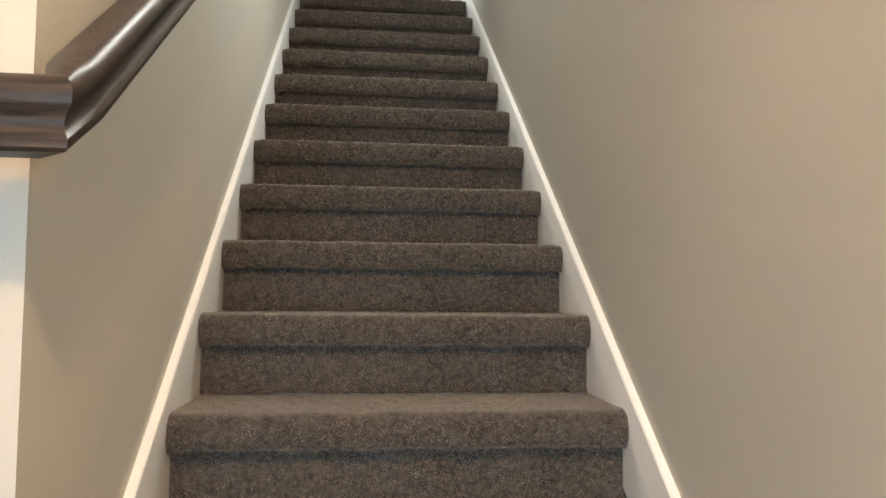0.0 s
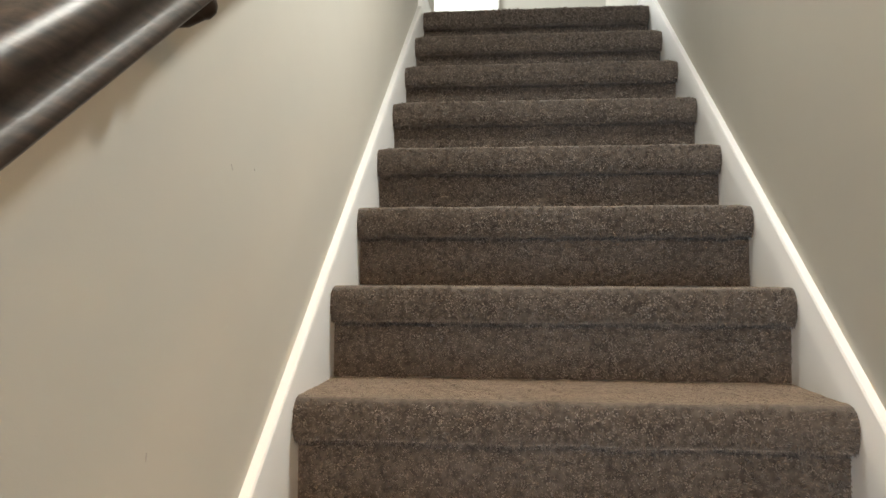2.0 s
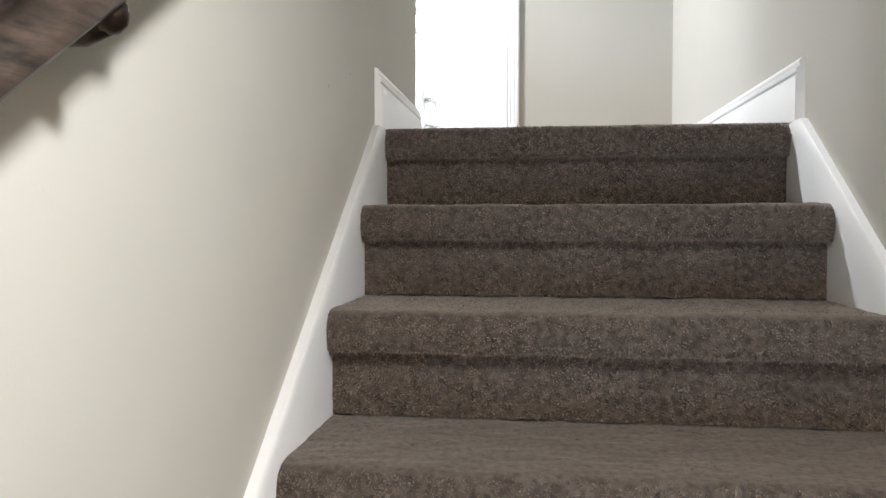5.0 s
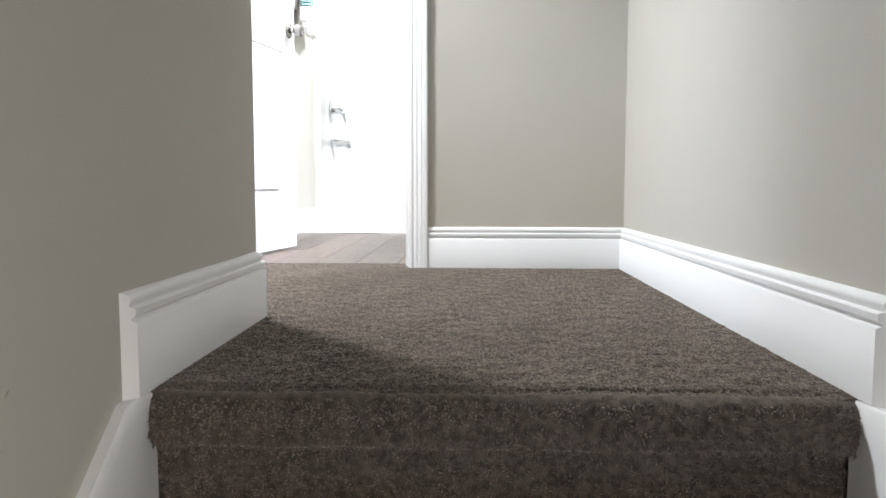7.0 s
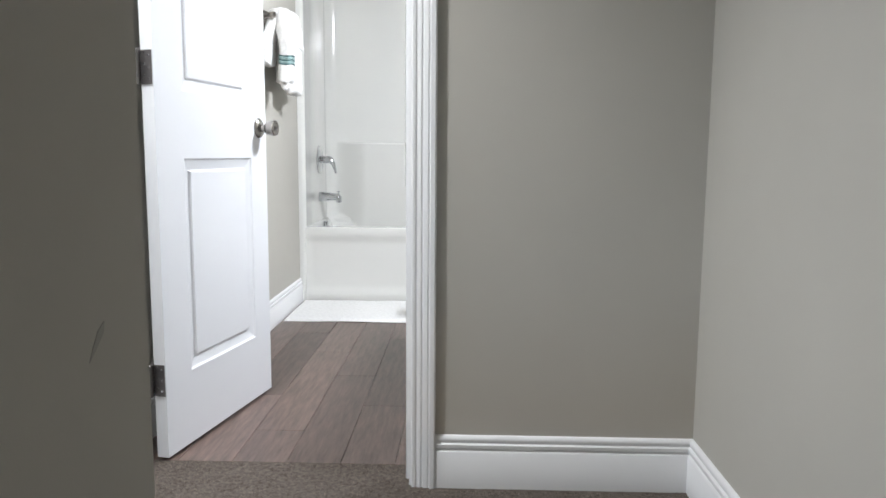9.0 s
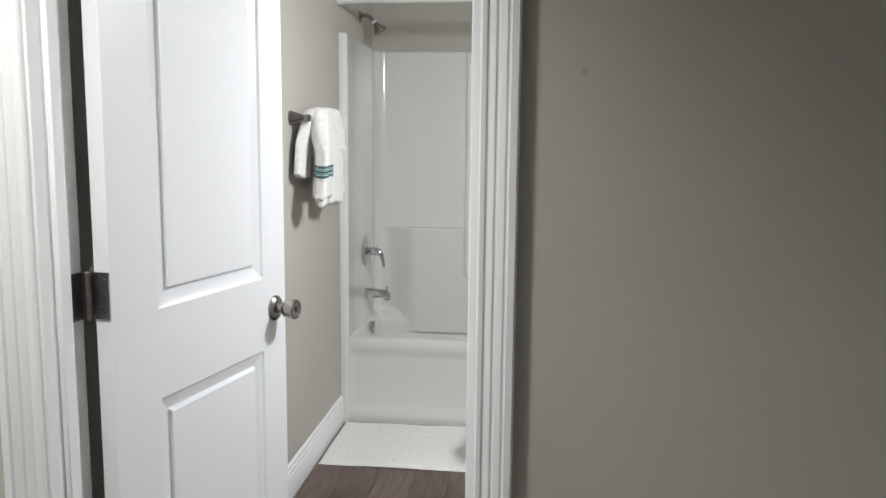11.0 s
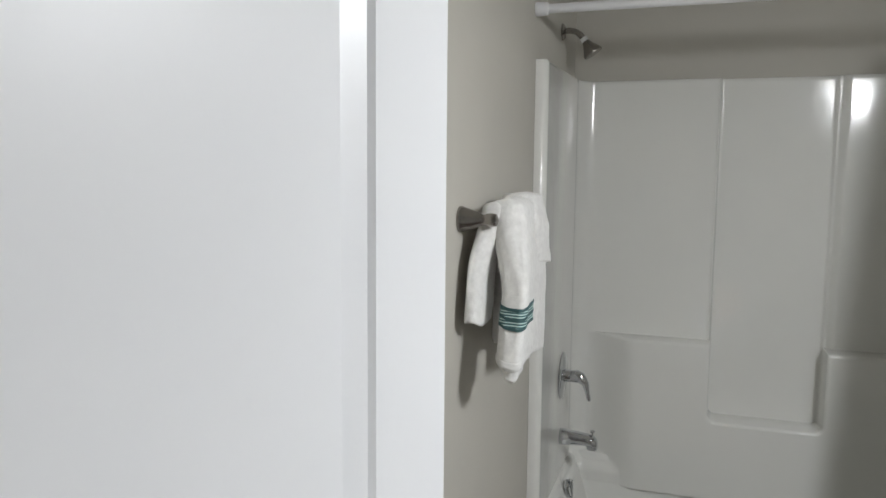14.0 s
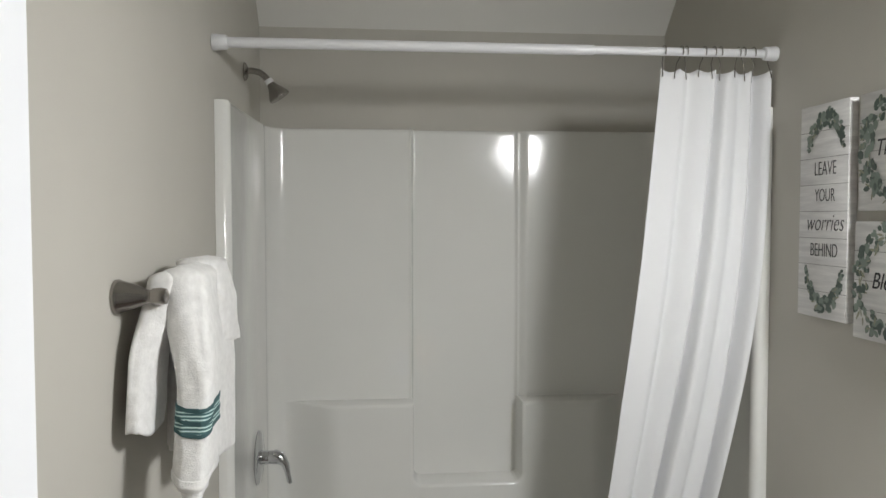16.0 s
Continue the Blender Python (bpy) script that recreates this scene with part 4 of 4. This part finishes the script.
part("hinge", tube([(0.258, TY - 0.09, 0.418), (0.258, TY + 0.09, 0.418)], 0.011, 12), PORCELAIN, wc)
bm = cuboid((0.308, TY - 0.235, 0.40), (BR - 0.012, TY + 0.235, 0.765), 0.025, 4)
part("tank", bm, PORCELAIN, wc)
part("tank_lid", cuboid((0.298, TY - 0.245, 0.766), (BR - 0.008, TY + 0.245, 0.806), 0.012, 3), PORCELAIN, wc)
part("flush_lever", tube([(0.308, TY - 0.17, 0.70), (0.290, TY - 0.17, 0.70), (0.285, TY - 0.15, 0.698), (0.285, TY - 0.09, 0.692)], [0.008, 0.007, 0.006, 0.005], 12), CHROME, wc)
part("pedestal", cuboid((0.20, TY - 0.10, 0.0), (0.36, TY + 0.10, 0.40), 0.03, 3), PORCELAIN, wc)

# ---- canvas signs ----
SX = 0.484


def letters(text, y, z, size, parent, shear=0.0, wide=1.0, bold=0.0):
    cu = bpy.data.curves.new("lettering", "FONT")
    cu.body, cu.size, cu.align_x, cu.align_y, cu.shear = text, size, "CENTER", "CENTER", shear
    cu.extrude, cu.offset = 0.0003, bold
    tmp = bpy.data.objects.new("lettering", cu)
    me = bpy.data.meshes.new_from_object(tmp)
    bpy.data.objects.remove(tmp)
    me.name = "lettering"
    me.transform(Matrix.Translation((SX - 0.0006, y, z)) @ Matrix(((0, 0, -1, 0), (-wide, 0, 0, 0), (0, 1, 0, 0), (0, 0, 0, 1))))
    me.transform(Matrix.Translation(-origin(parent)))
    me.materials.append(INK)
    ob = new("lettering", me)
    ob.parent = parent
    return ob


def leaf_bm(cy, cz, angle, length, width, bm, off):
    """A small pointed leaf lying on the canvas."""
    d = Vector((0, -math.cos(angle), math.sin(angle)))
    n = Vector((0, math.sin(angle), math.cos(angle)))
    c = Vector((SX - off, cy, cz))
    vs = [bm.verts.new(c + d * length * s + n * width * w) for s, w in ((0, 0), (0.25, 0.42), (0.6, 0.5), (0.9, 0.22), (1, 0), (0.9, -0.22), (0.6, -0.5), (0.25, -0.42))]
    bm.faces.new(vs)


def spray(parent, centre, ry, rz, a0, a1, count, seed, big):
    rnd = random.Random(seed)
    sets = {"A": bmesh.new(), "B": bmesh.new(), "C": bmesh.new()}
    for i in range(count):
        t = rnd.random()
        a = a0 + (a1 - a0) * t
        thick = math.sin(math.pi * t) ** 0.6
        r = 1 + rnd.uniform(-0.22, 0.20) * thick
        k = rnd.choice("AABBC")
        L = rnd.uniform(0.5, 1.0) * big * (0.6 + 0.6 * thick)
        wd = L * (0.25 if k == "C" else rnd.uniform(0.5, 0.85))
        leaf_bm(centre[0] - ry * r * math.cos(a), centre[1] + rz * r * math.sin(a), a + rnd.choice((1, -1)) * rnd.uniform(0.5, 1.7) + rnd.uniform(-0.4, 0.4), L, wd, sets[k], 0.0006 + 0.0006 * rnd.random())
    for k, m in (("A", LEAF_A), ("B", LEAF_B), ("C", LEAF_C)):
        ob = part("printed_leaves", sets[k], m, parent)
        ob["kind"] = "stuff"


def sign(y0, y1, z0, z1, joints, label):
    sg = thing("canvas_sign", (BR, (y0 + y1) / 2, z0), label, "wall sign", "canvas signs over the toilet")
    part("canvas", cuboid((SX, y0, z0), (BR - 0.0005, y1, z1), 0.0025, 2), BOARD, sg)
    for k in range(1, joints):
        z = z0 + (z1 - z0) * k / joints
        part("board_joint", cuboid((SX - 0.0005, y0 + 0.0005, z - 0.0006), (SX + 0.001, y1 - 0.0005, z + 0.0006)), LINE, sg)
    return sg


s1 = sign(3.552, 3.747, 1.355, 1.879, 8, "tall white board canvas reading leave your worries behind")
c = 3.640
for tx, z, sz, shv, bd in (("LEAVE", 1.720, 0.049, 0, -0.0006), ("YOUR", 1.655, 0.045, 0, -0.0006), ("worries", 1.588, 0.060, 0.30, -0.0010), ("BEHIND", 1.521, 0.047, 0, -0.0006)):
    letters(tx, c, z, sz, s1, shv, 0.66 if shv == 0 else 0.80, bd)
spray(s1, (c, 1.755), 0.066, 0.085, 0.15, math.pi - 0.15, 150, 3, 0.021)
spray(s1, (c, 1.475), 0.066, 0.080, math.pi + 0.0, 2 * math.pi - 0.0, 150, 4, 0.021)
s2 = sign(3.254, 3.516, 1.617, 1.878, 4, "square white board canvas with a leaf wreath")
letters("Thankful", 3.385, 1.752, 0.052, s2, 0.28, 0.85)
spray(s2, (3.385, 1.748), 0.105, 0.105, 0, 2 * math.pi, 250, 5, 0.023)
s3 = sign(3.262, 3.524, 1.330, 1.593, 4, "square white board canvas with a leaf wreath")
letters("Blessed", 3.393, 1.462, 0.052, s3, 0.28, 0.9)
spray(s3, (3.393, 1.46), 0.105, 0.105, 0, 2 * math.pi, 250, 6, 0.023)

# ---- lamps ----
vf = thing("vanity_light", (BR, 2.48, 2.0), "nickel vanity light bar above the vanity", "wall lamp")
part("backplate", cuboid((BR - 0.025, 2.22, 2.06), (BR - 0.001, 2.78, 2.16), 0.006), NICKEL, vf)
part("hood", cuboid((0.40, 2.22, 2.13), (BR - 0.026, 2.78, 2.15), 0.004), NICKEL, vf)
# Unseen wall lamp, invented as a mount for the stair fill.
cl = thing("added_wall_lamp", (SR, -2.05, 0.45), "unseen nickel wall lamp, added to light the stairs", "wall lamp")
part("backplate", lathe([(0, 0.0), (0, 0.055), (0.008, 0.055), (0.014, 0.045), (0.016, 0.0)], (SR - 0.001, -2.05, 0.43), (-1, 0, 0), 28), NICKEL, cl)
part("arm", tube([(SR - 0.012, -2.05, 0.43), (SR - 0.06, -2.05, 0.425), (0.41, -2.05, 0.44), (0.41, -2.05, 0.475)], 0.008, 12), NICKEL, cl)
# Unseen fixture, added to go with the hall spot.
hl = thing("added_ceiling_light", (-0.85, 1.00, CEIL), "unseen nickel ceiling downlight, added to light the landing", "ceiling lamp")
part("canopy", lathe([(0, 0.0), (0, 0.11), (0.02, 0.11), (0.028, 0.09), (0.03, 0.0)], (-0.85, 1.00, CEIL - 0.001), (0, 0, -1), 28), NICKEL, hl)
# Unseen entry fixture, added as the source of the warm fill.
fl = thing("added_pendant", (0.05, -4.4, -0.3), "unseen entry ceiling light, added for the warm glow", "ceiling lamp")
part("canopy", lathe([(0, 0.0), (0, 0.10), (0.02, 0.10), (0.03, 0.03), (0.05, 0.02), (0.052, 0.0)], (0.05, -4.4, -0.301), (0, 0, -1), 28), NICKEL, fl)

# ---- floor planks of the bathroom, one by one ----
pf = thing("floor_bathroom", (-0.2, 3.0, 0), "dark brown wood-look plank floor", "floor", kind="structure")
PW, PLN = 0.152, 0.915
for c in range(11):
    x0 = BL + c * PW
    off = (c * 0.37) % 1.0 * PLN
    y = YB2 + 0.013 - off
    while y < SF + 0.1:
        a, b = max(y, YB2 + 0.013), min(y + PLN, SF + 0.1)
        if b - a > 0.01:
            bm = cuboid((x0 + 0.0006, a + 0.0006, -0.007), (min(x0 + PW, BR) - 0.0006, b - 0.0006, 0.0), 0.001, 1)
            part("plank", bm, PLANK, pf)
        y += PLN

# ---- scuff marks on the walls ----
SCUFF = painted("wall_scuff", (0.43, 0.41, 0.375), 0.8, 300, 0.0003, 0.2)
for y, z, ln, tilt in ((0.46, 0.66, 0.05, 0.75), (-2.02, -0.97, 0.012, -0.9), (-1.93, -0.96, 0.006, -0.8), (-0.42, 0.02, 0.014, 0.8), (-2.25, -1.32, 0.010, 1.4), (-0.26, 0.075, 0.010, 0.7)):
    d = Vector((0, math.cos(tilt), math.sin(tilt)))
    w = Vector((0, -d.z, d.y))
    c = Vector((SL + 0.0006, y, z))
    pts = [(-0.5, 0), (-0.2, 0.08), (0.2, 0.14), (0.5, 0.05), (0.3, -0.09), (-0.1, -0.06)]
    bm = loft([[c + d * ln * a + w * ln * b + Vector((e, 0, 0)) for a, b in pts] for e in (-0.001, 0.0)])
    structure("trim_scuff", bm, SCUFF, "faint grey scuff on the painted wall", "scuff mark")
c = Vector((-0.051, YB - 0.0006, 1.462))
pts = [(-0.5, 0.1), (-0.25, 0.45), (0.15, 0.5), (0.45, 0.2), (0.5, -0.25), (0.1, -0.5), (-0.35, -0.35)]
bm = loft([[c + Vector((0.008 * a, e, 0.011 * b)) for a, b in pts] for e in (0.0, 0.001)])
structure("trim_scuff_back", bm, SCUFF, "faint grey scuff on the painted wall", "scuff mark")
